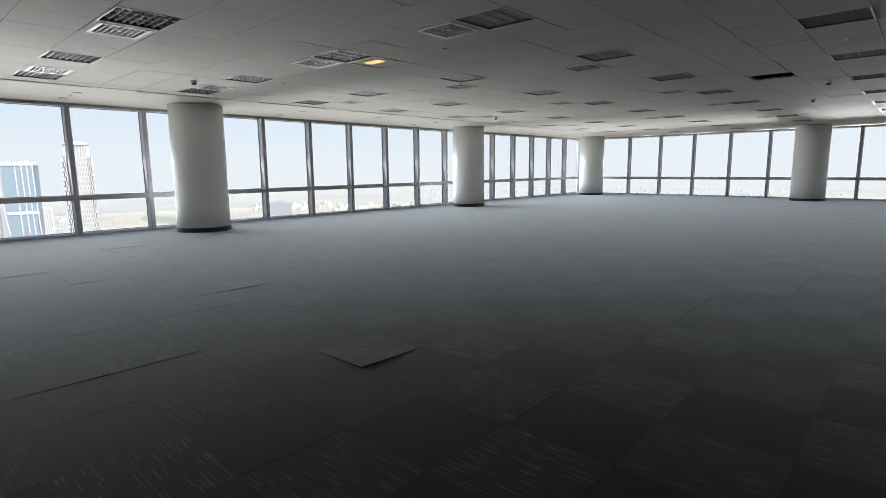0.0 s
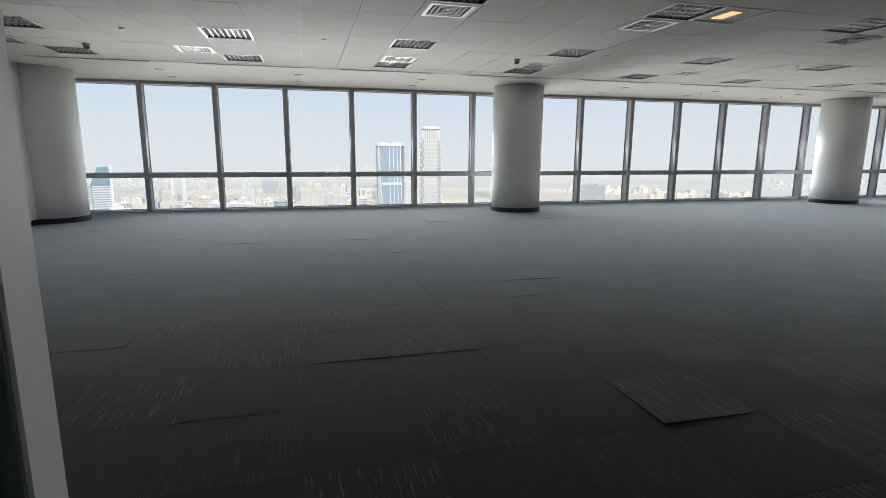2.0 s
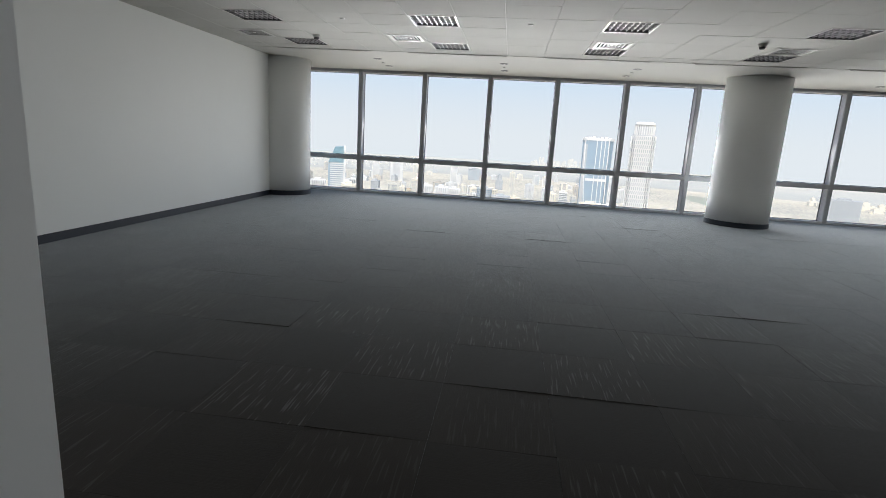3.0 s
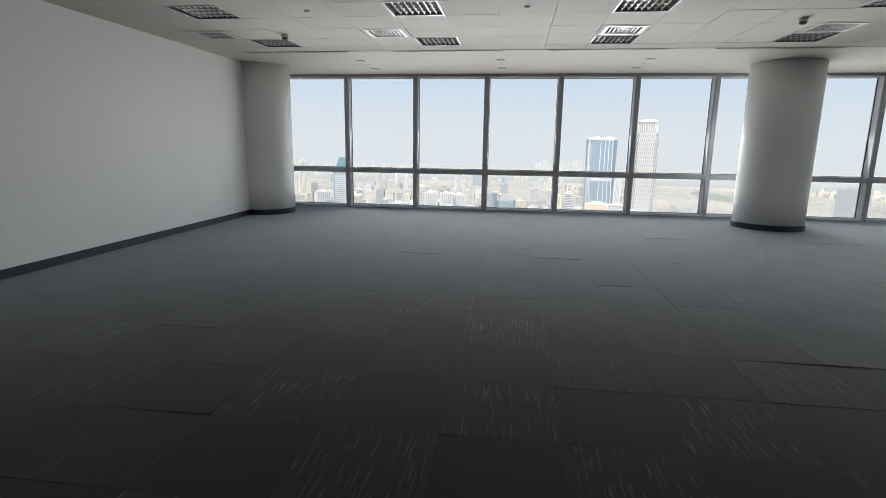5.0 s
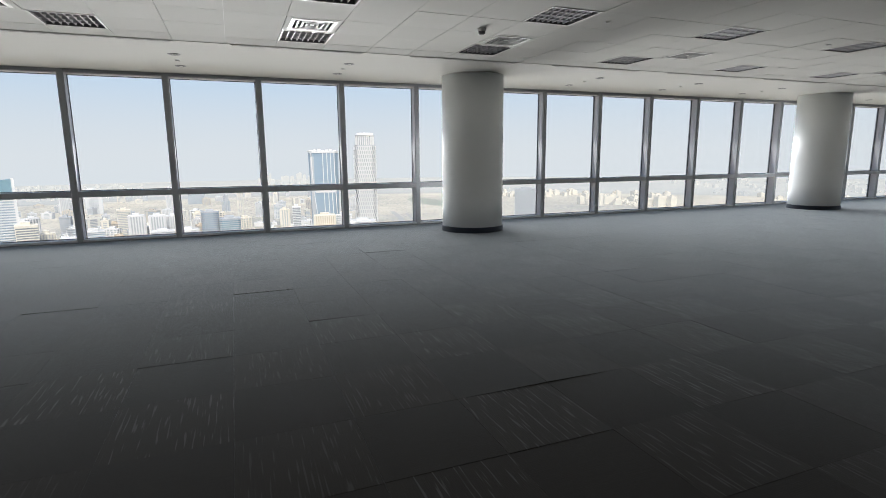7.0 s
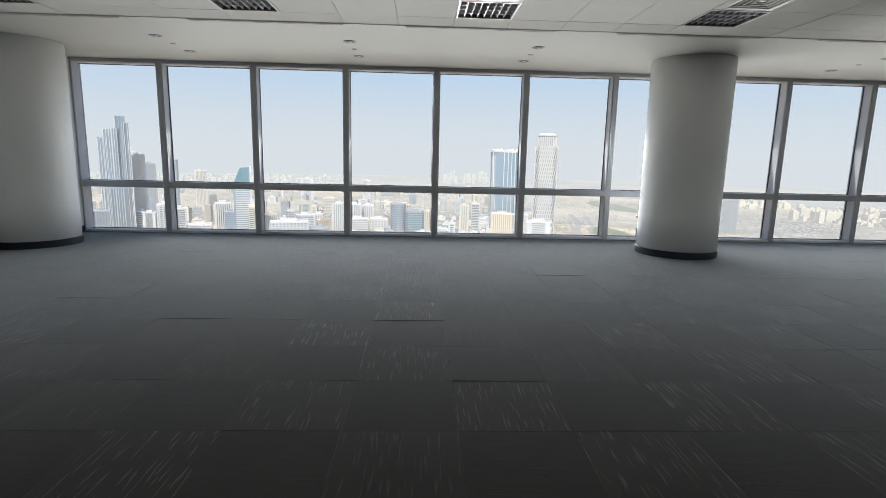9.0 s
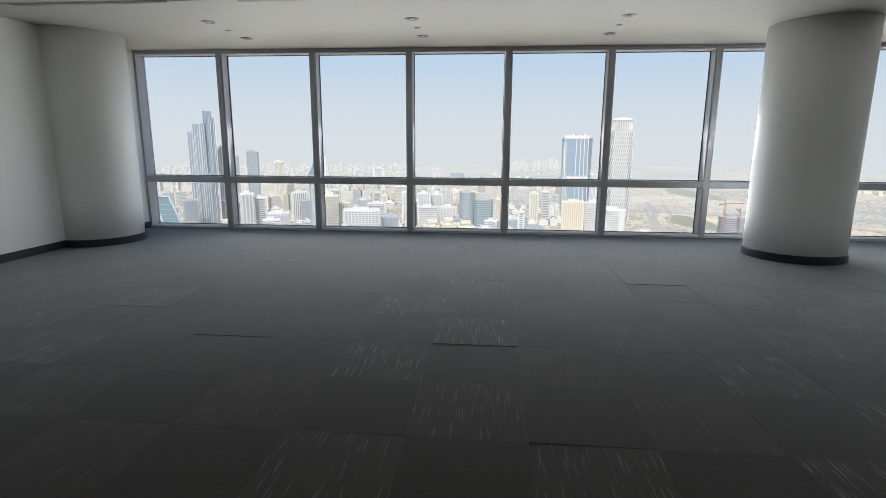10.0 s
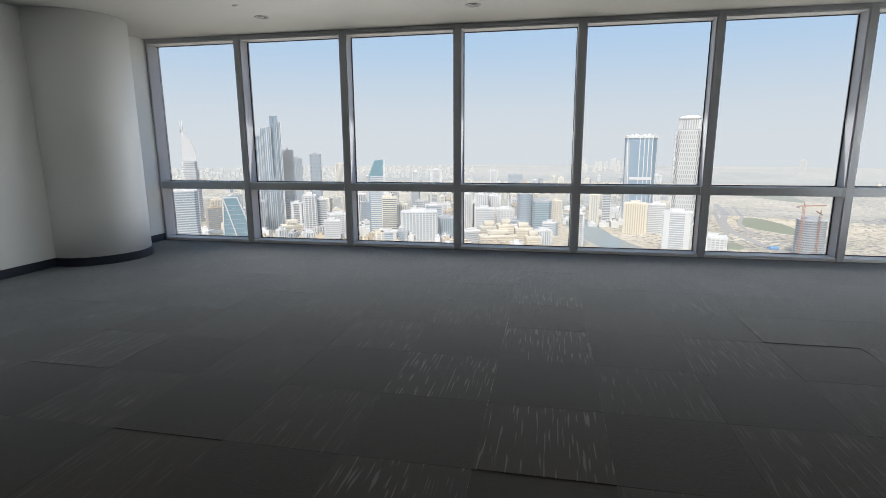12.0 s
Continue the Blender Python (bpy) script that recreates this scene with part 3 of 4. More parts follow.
def building(az, dist, w, d, h, style, wall_m, glass_m, label, shape="box", storey=3.6, turn=0.0, name="tower"):
    """A tower block: glazed core, floor bands or fins that stand proud of it, a parapet and plant rooms."""
    x, y = way(az, dist)
    b = thing(name, label, "building", pose(x, y, GROUND, 0, 0, -az + turn), "buildings of the city")
    pts = outline(shape, d, w)
    bm = bmesh.new()
    prism(bm, pts, 0, h)
    part("core", bm, glass_m, b)
    bm = bmesh.new()
    if style in ("bands", "grid"):
        out = grown(pts, 0.7)
        z = 0.0
        while z < h - 1.0:
            prism(bm, out, z, z + storey * 0.42)
            z += storey
        part("floor_bands", bm, wall_m, b)["kind"] = "stuff"
        bm = bmesh.new()
    if style in ("fins", "grid"):
        out = grown(pts, 0.9)
        for i in range(len(out)):
            (x0, y0), (x1, y1) = out[i], out[(i + 1) % len(out)]
            length = math.hypot(x1 - x0, y1 - y0)
            n = max(1, round(length / (4.2 if style == "fins" else 6.0)))
            for k in range(n):
                f = (k + 0.5) / n if n > 1 else 0.5
                cx, cy, s = x0 + (x1 - x0) * f, y0 + (y1 - y0) * f, (1.1 if style == "fins" else 0.9)
                box(bm, cx - s, cx + s, cy - s, cy + s, 0, h + 0.5)
        part("piers", bm, wall_m, b)["kind"] = "stuff"
        bm = bmesh.new()
    if style == "flanks":
        for s in (-1, 1):
            box(bm, -d / 2 - 0.6, d / 2 + 0.6, s * w * 0.36 - w * 0.10, s * w * 0.36 + w * 0.10, 0, h + 1)
        z = 0.0
        while z < h - 1.0:
            prism(bm, grown(pts, 0.5), z, z + 1.2)
            z += storey
        part("piers", bm, wall_m, b)["kind"] = "stuff"
        bm = bmesh.new()
    prism(bm, grown(pts, 0.8), h + 0.02, h + 2.2)
    part("parapet", bm, wall_m, b)
    part("plant_room", cut_box(-d * 0.28, d * 0.22, -w * 0.25, w * 0.2, h + 2.21, h + 6.0, 0.0), wall_m, b)
    return b


def top_at(el, dist):
    """Height above ground of a roof that shows at elevation el."""
    return 1.5 + dist * math.tan(radians(el)) - GROUND


# the lattice tower and its glass neighbour
D = 1250
x, y = way(13.24, D)
tw = thing("lattice_tower", "tall white tower with a staggered window lattice and rounded crown", "building", pose(x, y, GROUND, 0, 0, -14), "buildings of the city")
H, W = top_at(1.38, D), 50
bm = bmesh.new()
prism(bm, outline("chamfer", W - 3, W - 3), 0, H)
part("core", bm, C_GREY, tw)
bm = bmesh.new()
for z in range(0, int(H), 9):
    prism(bm, outline("chamfer", W, W), z, z + 2.0)
part("floor_bands", bm, C_WHITE, tw)["kind"] = "stuff"
bm = bmesh.new()
for r in range(int(H / 9)):
    for k in range(12):
        p = -W / 2 + W * (k + 0.25 + 0.5 * (r % 2)) / 12
        s = 1.05
        for cx, cy in ((W / 2 - 0.3, p), (p, W / 2 - 0.3), (p, -W / 2 + 0.3), (-W / 2 + 0.3, p)):
            box(bm, cx - s, cx + s, cy - s, cy + s, r * 9 + 2.0, r * 9 + 9)
part("lattice_piers", bm, C_WHITE, tw)["kind"] = "stuff"
bm = bmesh.new()
prism(bm, outline("round", W * 0.78, W * 0.78), H, H + 20)
part("crown", bm, C_GREY, tw)
for k in range(26):
    a = 2 * math.pi * k / 26
    cx, cy = W * 0.41 * math.cos(a), W * 0.41 * math.sin(a)
    part("crown_fin", cut_box(cx - 1.1, cx + 1.1, cy - 1.1, cy + 1.1, H + 0.1, H + 20.5, 0.0), C_WHITE, tw)
bm = bmesh.new()
lathe(bm, [(W * 0.43, H + 20.6), (W * 0.43, H + 23.5), (W * 0.40, H + 26), (W * 0.30, H + 28)], 28)
part("crown_ring", bm, C_WHITE, tw)

x, y = way(8.9, D)
tb = thing("glass_tower", "blue glass tower with white curved ribs and flat crown", "building", pose(x, y, GROUND, 0, 0, -9.6), "buildings of the city")
H, W = top_at(0.6, D), 66
bm = bmesh.new()
lo, hi = outline("chamfer", 50, W * 0.92), outline("chamfer", 50, W)
va, vb = [bm.verts.new((px, py, 0)) for px, py in lo], [bm.verts.new((px, py, H)) for px, py in hi]
bm.faces.new(va[::-1]), bm.faces.new(vb)
for i in range(8):
    bm.faces.new((va[i], va[(i + 1) % 8], vb[(i + 1) % 8], vb[i]))
part("core", bm, C_GLASS, tb)
for y0, y1 in ((-0.40, -0.16), (-0.02, 0.0), (0.12, 0.16), (0.24, 0.30), (0.36, 0.43)):
    bm = bmesh.new()
    n = 10
    for k in range(n):
        f0, f1 = k / n, (k + 1) / n
        ya, yb = W * (y0 + (y1 - y0) * (1 - f0) ** 2), W * (y0 + (y1 - y0) * (1 - f1) ** 2)
        v = [bm.verts.new(c) for c in ((25.2, ya - 0.9, H * f0), (25.2, ya + 0.9, H * f0), (25.2, yb + 0.9, H * f1), (25.2, yb - 0.9, H * f1))]
        u = [bm.verts.new((26.6, q.co.y, q.co.z)) for q in v]
        bm.faces.new(u)
        for i in range(4):
            bm.faces.new((v[i], v[(i + 1) % 4], u[(i + 1) % 4], u[i]))
    part("curved_rib", bm, C_WHITE, tb)
part("pale_panel", cut_box(25.1, 25.9, -W * 0.44, -W * 0.32, 0, H - 8, 0.0), C_GREY, tb)
part("belt", cut_box(25.1, 26.4, -W * 0.30, W * 0.40, H * 0.52, H * 0.55, 0.0), C_WHITE, tb)
bm = bmesh.new()
prism(bm, outline("chamfer", 53, W + 3), H, H + 5)
part("parapet", bm, C_WHITE, tb)
for k in range(7):
    part("crown_fin", cut_box(-20, 20, -W * 0.4 + k * W * 0.13 - 3.4, -W * 0.4 + k * W * 0.13 + 3.4, H + 5, H + 6.5 + 1.2 * (k % 3), 0.0), C_WHITE, tb)

# sail-topped tower with two masts
D = 1350
x, y = way(-36.8, D)
ts = thing("sail_tower", "white stepped tower with curved sail top and twin masts", "building", pose(x, y, GROUND, 0, 0, 35.5), "buildings of the city")
H = top_at(0.07, D)
for w, h0, h1 in ((40, 0, H * 0.52), (35, H * 0.52, H * 0.68), (31, H * 0.68, H * 0.80)):
    bm = bmesh.new()
    prism(bm, outline("chamfer", w, w), h0, h1)
    part("tier", bm, C_GREY, ts)
    bm = bmesh.new()
    z = h0 + 0.05
    while z < h1 - 2:
        prism(bm, grown(outline("chamfer", w, w), 0.7), z, z + 2.0)
        z += 4.2
    part("floor_bands", bm, C_WHITE, ts)["kind"] = "stuff"
bm = bmesh.new()
v0, v1 = [], []
for k in range(9):
    f = k / 8
    z = H * 0.80 + 0.05 + (H * 0.20 + 34) * f
    v0.append((-15 + 5 * f, z)), v1.append((15 - 24.5 * f ** 2.2, z))
fr = [[bm.verts.new((px, a, z)) for a, z in v0 + v1[::-1]] for px in (-7, 7)]
bm.faces.new(fr[0]), bm.faces.new(fr[1][::-1])
for i in range(18):
    bm.faces.new((fr[0][i], fr[0][(i + 1) % 18], fr[1][(i + 1) % 18], fr[1][i]))
part("sail", bm, C_WHITE, ts)
for py in (-12.5, -8.0):
    bm = bmesh.new()
    lathe(bm, [(1.1, H + 30), (0.9, H + 44), (0.4, H + 56)], 8)
    part("mast", bm, C_WHITE, ts, "", pose(0, py, 0))

# tall bundled tower
D = 1150
x, y = way(-29.3, D)
tt = thing("bundled_tower", "tall pale glass tower of stepped vertical shafts", "building", pose(x, y, GROUND, 0, 0, 28), "buildings of the city")
for py, w, el in ((-20, 12, 1.0), (-10, 13, 1.75), (2, 13, 1.85), (11, 15, 2.95), (20, 8, 2.4), (0, 46, -3.0)):
    h = top_at(el, D)
    part("shaft", cut_box(-13, 13, py - w / 2, py + w / 2, 0, h, 0.0), C_GLASS, tt)
    bm = bmesh.new()
    for k in range(4):
        q = py - w / 2 + w * k / 3
        box(bm, 13.02, 13.9, q - 0.5, q + 0.5, 0, h + 1.5)
        box(bm, -12, 13, q - 0.5, q + 0.5, h + 0.02, h + 1.5)
    part("piers", bm, C_GREY if py % 2 else C_WHITE, tt)

# slant-topped tower, teal glass under a white arc
D = 1005
x, y = way(-18.5, D)
tr = thing("slanted_tower", "white banded tower with sloping teal glass top", "building", pose(x, y, GROUND, 0, 0, 17), "buildings of the city")
H = top_at(-3.25, D)
part("core", cut_box(-13, 13, -15, 15, 0, H, 0.0), C_GLASS, tr)
bm = bmesh.new()
z = 0.0
while z < H:
    box(bm, -13.8, 13.8, -12, 15.8, z, z + 1.8)
    z += 3.8
part("floor_bands", bm, C_WHITE, tr)["kind"] = "stuff"
bm = bmesh.new()
prism(bm, [(-15, 0.0), (15, 0.0), (15, 30.0), (-3, 28.0)], -13, 13)
part("slanted_top", bm, C_TEAL, tr, "sloping teal glass top", Matrix.Translation((0, 0, H + 1.9)) @ Matrix(((0, 0, 1, 0), (1, 0, 0, 0), (0, 1, 0, 0), (0, 0, 0, 1))))
part("white_edge", cut_box(12, 14.2, 12.5, 15.9, H * 0.2, H + 33, 0.0), C_WHITE, tr)

# wedge of offices: a sloping glass face held in a white frame
D = 860
x, y = way(-33.0, D)
tg = thing("wedge_block", "wedge-shaped office block, sloping glass in a white frame", "building", pose(x, y, GROUND, 0, 0, 30), "buildings of the city")
H = top_at(-5.0, D)
STAND = Matrix(((0, 0, 1, 0), (1, 0, 0, 0), (0, 1, 0, 0), (0, 0, 0, 1)))
bm = bmesh.new()
prism(bm, [(-20, 0.0), (22, 0.0), (22, H * 0.45), (4, H), (-16, H)], -12, 12)
part("core", bm, C_TEAL, tg, "", STAND)
for x0, z0, x1, z1 in ((-20, 0.0, -16, H), (-16, H, 4, H), (4, H, 22, H * 0.45), (-16, H, 10, 0.0)):
    bm = bmesh.new()
    k = 0.9
    dx, dz = (z1 - z0), (x0 - x1)
    ln = math.hypot(dx, dz)
    dx, dz = k * dx / ln, k * dz / ln
    prism(bm, [(x0 - dx, z0 - dz), (x0 + dx, z0 + dz), (x1 + dx, z1 + dz), (x1 - dx, z1 - dz)], 12.02, 13.2)
    part("frame_beam", bm, C_WHITE, tg, "", STAND)
bm = bmesh.new()
for k in range(1, int(H / 7)):
    box(bm, 12.02, 12.5, -18 + k * 7 * 4 / H, min(21.5, 4 + 18 * (H - k * 7) / (H * 0.55)) - 1, k * 7, k * 7 + 0.7)
part("glazing_bars", bm, C_GREY, tg)["kind"] = "stuff"

# hand-placed blocks: bearing, distance, width, depth, elevation of the roof, style, wall, glass, label, shape
BLOCKS = [
    (-27.8, 1208, 30, 24, -0.45, "fins", C_WHITE, C_CREAM, "cream residential tower with ribbed front", "box"),
    (-26.7, 1500, 26, 22, -1.3, "fins", C_GREY, C_GLASS, "slim blue glass office tower", "box"),
    (-24.8, 1500, 30, 26, -0.9, "bands", C_GREY, C_GLASS, "blue-grey glass tower with a crown", "chamfer"),
    (-22.3, 1877, 30, 26, -1.9, "fins", C_CREAM, C_GREY, "tall cream tower with vertical windows", "box"),
    (-25.6, 1000, 22, 24, -5.15, "grid", C_WHITE, C_DARK, "white gridded apartment tower", "box"),
    (-24.4, 1010, 17, 22, -5.6, "bands", C_WHITE, C_DARK, "white balconied apartment tower", "box"),
    (-37.7, 894, 41, 30, -4.3, "bands", C_WHITE, C_GLASS, "white banded tower with rounded balconies", "chamfer"),
    (-35.4, 1549, 52, 40, -5.05, "bands", C_CREAM, C_SAND, "low beige hall on a sandy plot", "box"),
    (-30.9, 1100, 24, 22, -5.6, "fins", C_GREY, C_GLASS, "pale glass podium tower", "box"),
    (-22.6, 988, 35, 30, -7.2, "grid", C_WHITE, C_GREY, "low white gridded office block", "box"),
    (-23.4, 930, 26, 22, -7.9, "bands", C_WHITE, C_GREY, "low white terraced block", "box"),
    (-20.4, 1194, 30, 24, -5.1, "fins", C_WHITE, C_DARK, "white ribbed apartment tower", "box"),
    (-19.7, 1060, 22, 20, -6.0, "bands", C_GREY, C_GLASS, "grey glass apartment tower", "box"),
    (-17.2, 980, 26, 24, -5.5, "bands", C_CREAM, C_DARK, "cream banded apartment tower", "box"),
    (-15.9, 1080, 22, 22, -6.3, "fins", C_CREAM, C_GREY, "cream apartment tower with ribs", "box"),
    (-14.0, 941, 62, 34, -7.1, "grid", C_WHITE, C_GLASS, "white office block behind a bold square grid", "box"),
    (-11.0, 962, 30, 26, -7.8, "fins", C_GREY, C_TEAL, "low blue glass office block", "box"),
    (-12.4, 1120, 34, 24, -6.4, "bands", C_WHITE, C_GLASS, "wide white apartment block", "box"),
    (-14.3, 2073, 23, 22, -2.8, "fins", C_WHITE, C_GREY, "slim white tower far off", "box"),
    (-12.1, 2065, 50, 26, -2.6, "flanks", C_WHITE, C_GREY, "pale twin-winged tower far off", "box"),
    (-9.9, 1300, 24, 20, -4.6, "bands", C_CREAM, C_GREY, "cream apartment tower with floor bands", "box"),
    (-8.9, 1090, 24, 22, -5.2, "fins", C_WHITE, C_GREY, "white apartment tower beside its twin", "box"),
    (-7.2, 1079, 24, 22, -5.3, "fins", C_WHITE, C_GREY, "white apartment tower beside its twin", "box"),
    (-5.8, 1100, 22, 22, -5.4, "fins", C_WHITE, C_GREY, "white apartment tower beside its twin", "box"),
    (-6.8, 1040, 36, 22, -6.8, "bands", C_WHITE, C_GREY, "pale low apartment block", "box"),
    (-4.6, 1060, 34, 22, -6.8, "grid", C_WHITE, C_GREY, "pale low apartment block", "box"),
    (-2.5, 1051, 30, 28, -5.2, "bands", C_GREY, C_GLASS, "dark glass tower with curved front", "round"),
    (-0.7, 1049, 36, 28, -5.9, "bands", C_GREY, C_TEAL, "dark banded glass tower", "chamfer"),
    (0.4, 1700, 14, 14, -3.3, "grid", C_CREAM, C_GREY, "slim tower under construction", "box"),
    (-5.9, 2000, 22, 20, -2.7, "fins", C_WHITE, C_GREY, "slim white tower far off", "box"),
    (-3.6, 2300, 60, 30, -3.1, "bands", C_GREY, C_GLASS, "wide glass hall far off", "box"),
    (3.4, 896, 11, 16, -7.2, "flanks", C_WHITE, C_DARK, "narrow white tower by the canal", "box"),
    (4.7, 1190, 17, 22, -5.2, "fins", C_CREAM, C_GREY, "cream apartment tower by the canal", "box"),
    (5.9, 1178, 16, 22, -5.0, "bands", C_WHITE, C_DARK, "pale apartment tower by the canal", "box"),
    (8.8, 1099, 40, 28, -5.95, "fins", C_CREAM, C_SAND, "broad cream ribbed apartment tower", "box"),
    (10.8, 1113, 30, 26, -6.0, "bands", C_WHITE, C_GREY, "white banded tower beside a cream one", "box"),
    (12.8, 912, 42, 28, -6.7, "flanks", C_WHITE, C_GREY, "white residential tower near the junction", "box"),
    (10.5, 1750, 30, 20, -3.1, "fins", C_WHITE, C_GREY, "white office tower with a square crown", "box"),
    (16.2, 900, 34, 26, -8.9, "grid", C_WHITE, C_GREY, "low white gridded block beside the road", "box"),
    (23.9, 990, 40, 30, -6.8, "bands", C_GREY, C_DARK, "round grey tower under construction", "round"),
    (22.7, 4000, 34, 26, -1.5, "fins", C_CREAM, C_GREY, "lone distant tower in the desert", "box"),
    (30.5, 1500, 60, 30, -3.4, "fins", C_GREY, C_GREY, "distant grey block at the desert edge", "box"),
]
for az, dist, w, d, el, style, wm, gm, label, shape in BLOCKS:
    building(az, dist, w, d, max(top_at(el, dist), 12), style, wm, gm, label, shape)

# terraced sand-coloured houses in front of the canal
for az, dist, w, d, h in ((-6.4, 915, 30, 24, 30), (-4.6, 900, 26, 24, 36), (-5.4, 880, 60, 22, 20), (-2.7, 905, 28, 24, 30), (-1.6, 890, 24, 22, 18), (-27.6, 1010, 34, 26, 26), (-34.8, 930, 46, 36, 24)):
    b = building(az, dist, w, d, h, "bands", C_CREAM, C_SAND, "terraced sand-coloured apartment house", "box", 4.0, 12.0, "terraced_house")
    part("upper_terrace", cut_box(-d * 0.3, d * 0.3, -w * 0.3, w * 0.3, h + 6.1, h + 11, 0.0), C_CREAM, b)

# the blocks between
rng = random.Random(23)
styles = ("bands", "fins", "grid", "flanks")
for k in range(330):
    az = rng.uniform(-62, 1) if k < 300 else rng.uniform(1, 14)
    dist = rng.uniform(900, 1350) if k < 170 else rng.uniform(1350, 2700)
    if (1.0 < az and dist < 1500) or (-36.5 < az < -31.5 and dist < 1100):
        continue
    h = rng.uniform(9, 62) if dist < 1350 else rng.uniform(8, 48)
    if dist < 1060 and az > -40:
        h = min(h, 24)
    wm, gm = rng.choice((C_WHITE, C_WHITE, C_CREAM, C_CREAM, C_SAND, C_GREY)), rng.choice((C_DARK, C_GLASS, C_GREY, C_GREY))
    building(az, dist, rng.uniform(12, 30), rng.uniform(11, 24), h, rng.choice(styles), wm, gm, "city block among the towers", "box", 3.8, rng.uniform(-30, 30), "city_block")

# distant low settlements
rng = random.Random(8)


def settlement(az0, az1, d0, d1, count, hmax, label, material=C_CREAM, big=1.0):
    bm = bmesh.new()
    for _ in range(count):
        x, y = way(rng.uniform(az0, az1), rng.uniform(d0, d1))
        w, d, h = big * rng.uniform(10, 34), big * rng.uniform(10, 26), rng.uniform(5, hmax)
        box(bm, x - d / 2, x + d / 2, y - w / 2, y + w / 2, GROUND, GROUND + h)
        box(bm, x - d / 5, x + d / 5, y - w / 5, y + w / 5, GROUND + h, GROUND + h + 4)
    tagged(part("distant_settlement", bm, material), label, "buildings", kind="stuff")


settlement(36, 45, 1950, 2250, 90, 36, "cluster of distant pale apartment houses")
settlement(28, 36, 2300, 2700, 60, 22, "low pale houses across the desert")
settlement(-40, -8, 2700, 4200, 300, 24, "pale low city fading into haze")
settlement(-62, -36, 1500, 3800, 220, 34, "pale low suburb below the haze")
settlement(2, 9, 3400, 4300, 40, 70, "faint towers on the horizon")
settlement(45, 85, 2300, 4300, 160, 22, "scattered distant sheds and houses")
settlement(88, 130, 1800, 4300, 200, 26, "pale suburb beyond the end windows")

settlement(-62, -2, 560, 1000, 300, 14, "low sand-coloured podiums between the towers", C_SAND, 0.8)
settlement(-62, -2, 600, 1500, 380, 18, "low white podiums between the towers", C_WHITE, 0.8)
settlement(-60, -3, 620, 1700, 200, 12, "grey service yards between the towers", C_GREY, 1.0)
settlement(-2, 13, 1130, 1500, 60, 14, "low sheds beyond the canal", C_WHITE, 0.8)
settlement(12, 15, 700, 900, 14, 9, "low sheds by the canal bank", C_CREAM, 0.7)


# roads, canal, lawns
def ribbon(name, pts, width, material, label, category, lift):
    bm = bmesh.new()
    prev = None
    for i, (az, dist) in enumerate(pts):
        x, y = way(az, dist)
        a, b = way(*pts[max(i - 1, 0)]), way(*pts[min(i + 1, len(pts) - 1)])
        t = Vector((b[0] - a[0], b[1] - a[1])).normalized()
        pair = [bm.verts.new((x - t.y * s * width / 2, y + t.x * s * width / 2, GROUND + lift)) for s in (-1, 1)]
        if prev:
            bm.faces.new((prev[0], prev[1], pair[1], pair[0]))
        prev = pair
    tagged(part(name, bm, material), label, category, kind="structure")


ribbon("water", [(1.5, 1350), (3.4, 1180), (4.9, 1040), (6.6, 960), (9.0, 890), (12, 830), (15, 760)], 66, M_WATER, "grey-green canal curving past the towers", "water", 0.3)
for k, (pts, w) in enumerate([
    ([(16, 1500), (17, 1300), (16.8, 1150), (17.6, 1030), (20, 920), (23.5, 830), (28, 760), (36, 700)], 26),
    ([(17.5, 1450), (18.4, 1250), (18.2, 1120), (19.4, 1020), (21.8, 940), (25, 870), (30, 800)], 14),
    ([(14, 1200), (18, 1280), (23, 1240), (26, 1130), (25, 1020), (22, 985)], 12),
    ([(12, 1380), (20, 1420), (30, 1360), (45, 1300)], 14),
    ([(15, 560), (17, 760), (17.2, 1000), (16, 1300)], 16),
    ([(22, 620), (19, 720), (16, 800), (14.5, 900)], 14),
    ([(-45, 620), (-30, 600), (-15, 600), (0, 600), (14, 610)], 18),
    ([(30, 1250), (40, 1150), (55, 1100), (80, 1300)], 10),
    ([(30, 1700), (42, 1650), (60, 1800), (90, 2100)], 18),
    ([(-40, 2600), (-20, 2500), (0, 2450), (20, 2350), (40, 2600)], 30)]):
    ribbon(f"road_{k + 1}", [(az, 1.15 * dist) for az, dist in pts], w * 0.62, M_ROAD, "asphalt road between sand and towers", "road", 0.35 + 0.05 * k)
for k, (az, dist, rx, ry) in enumerate(((20.3, 1310, 120, 44), (22.6, 1230, 50, 26), (17.4, 1010, 34, 26), (24.6, 1150, 40, 22), (20, 2100, 240, 60))):
    bm = bmesh.new()
    x, y = way(az, dist)
    vs = [bm.verts.new((x + rx * math.cos(a) * (1 + 0.12 * math.sin(3 * a)), y + ry * math.sin(a), GROUND + 0.2 + 0.01 * k)) for a in [2 * math.pi * i / 36 for i in range(36)]]
    bm.faces.new(vs)
    tagged(part(f"ground_lawn_{k + 1}", bm, M_GREEN), "dusty green lawn inside the road junction", "lawn", kind="structure")

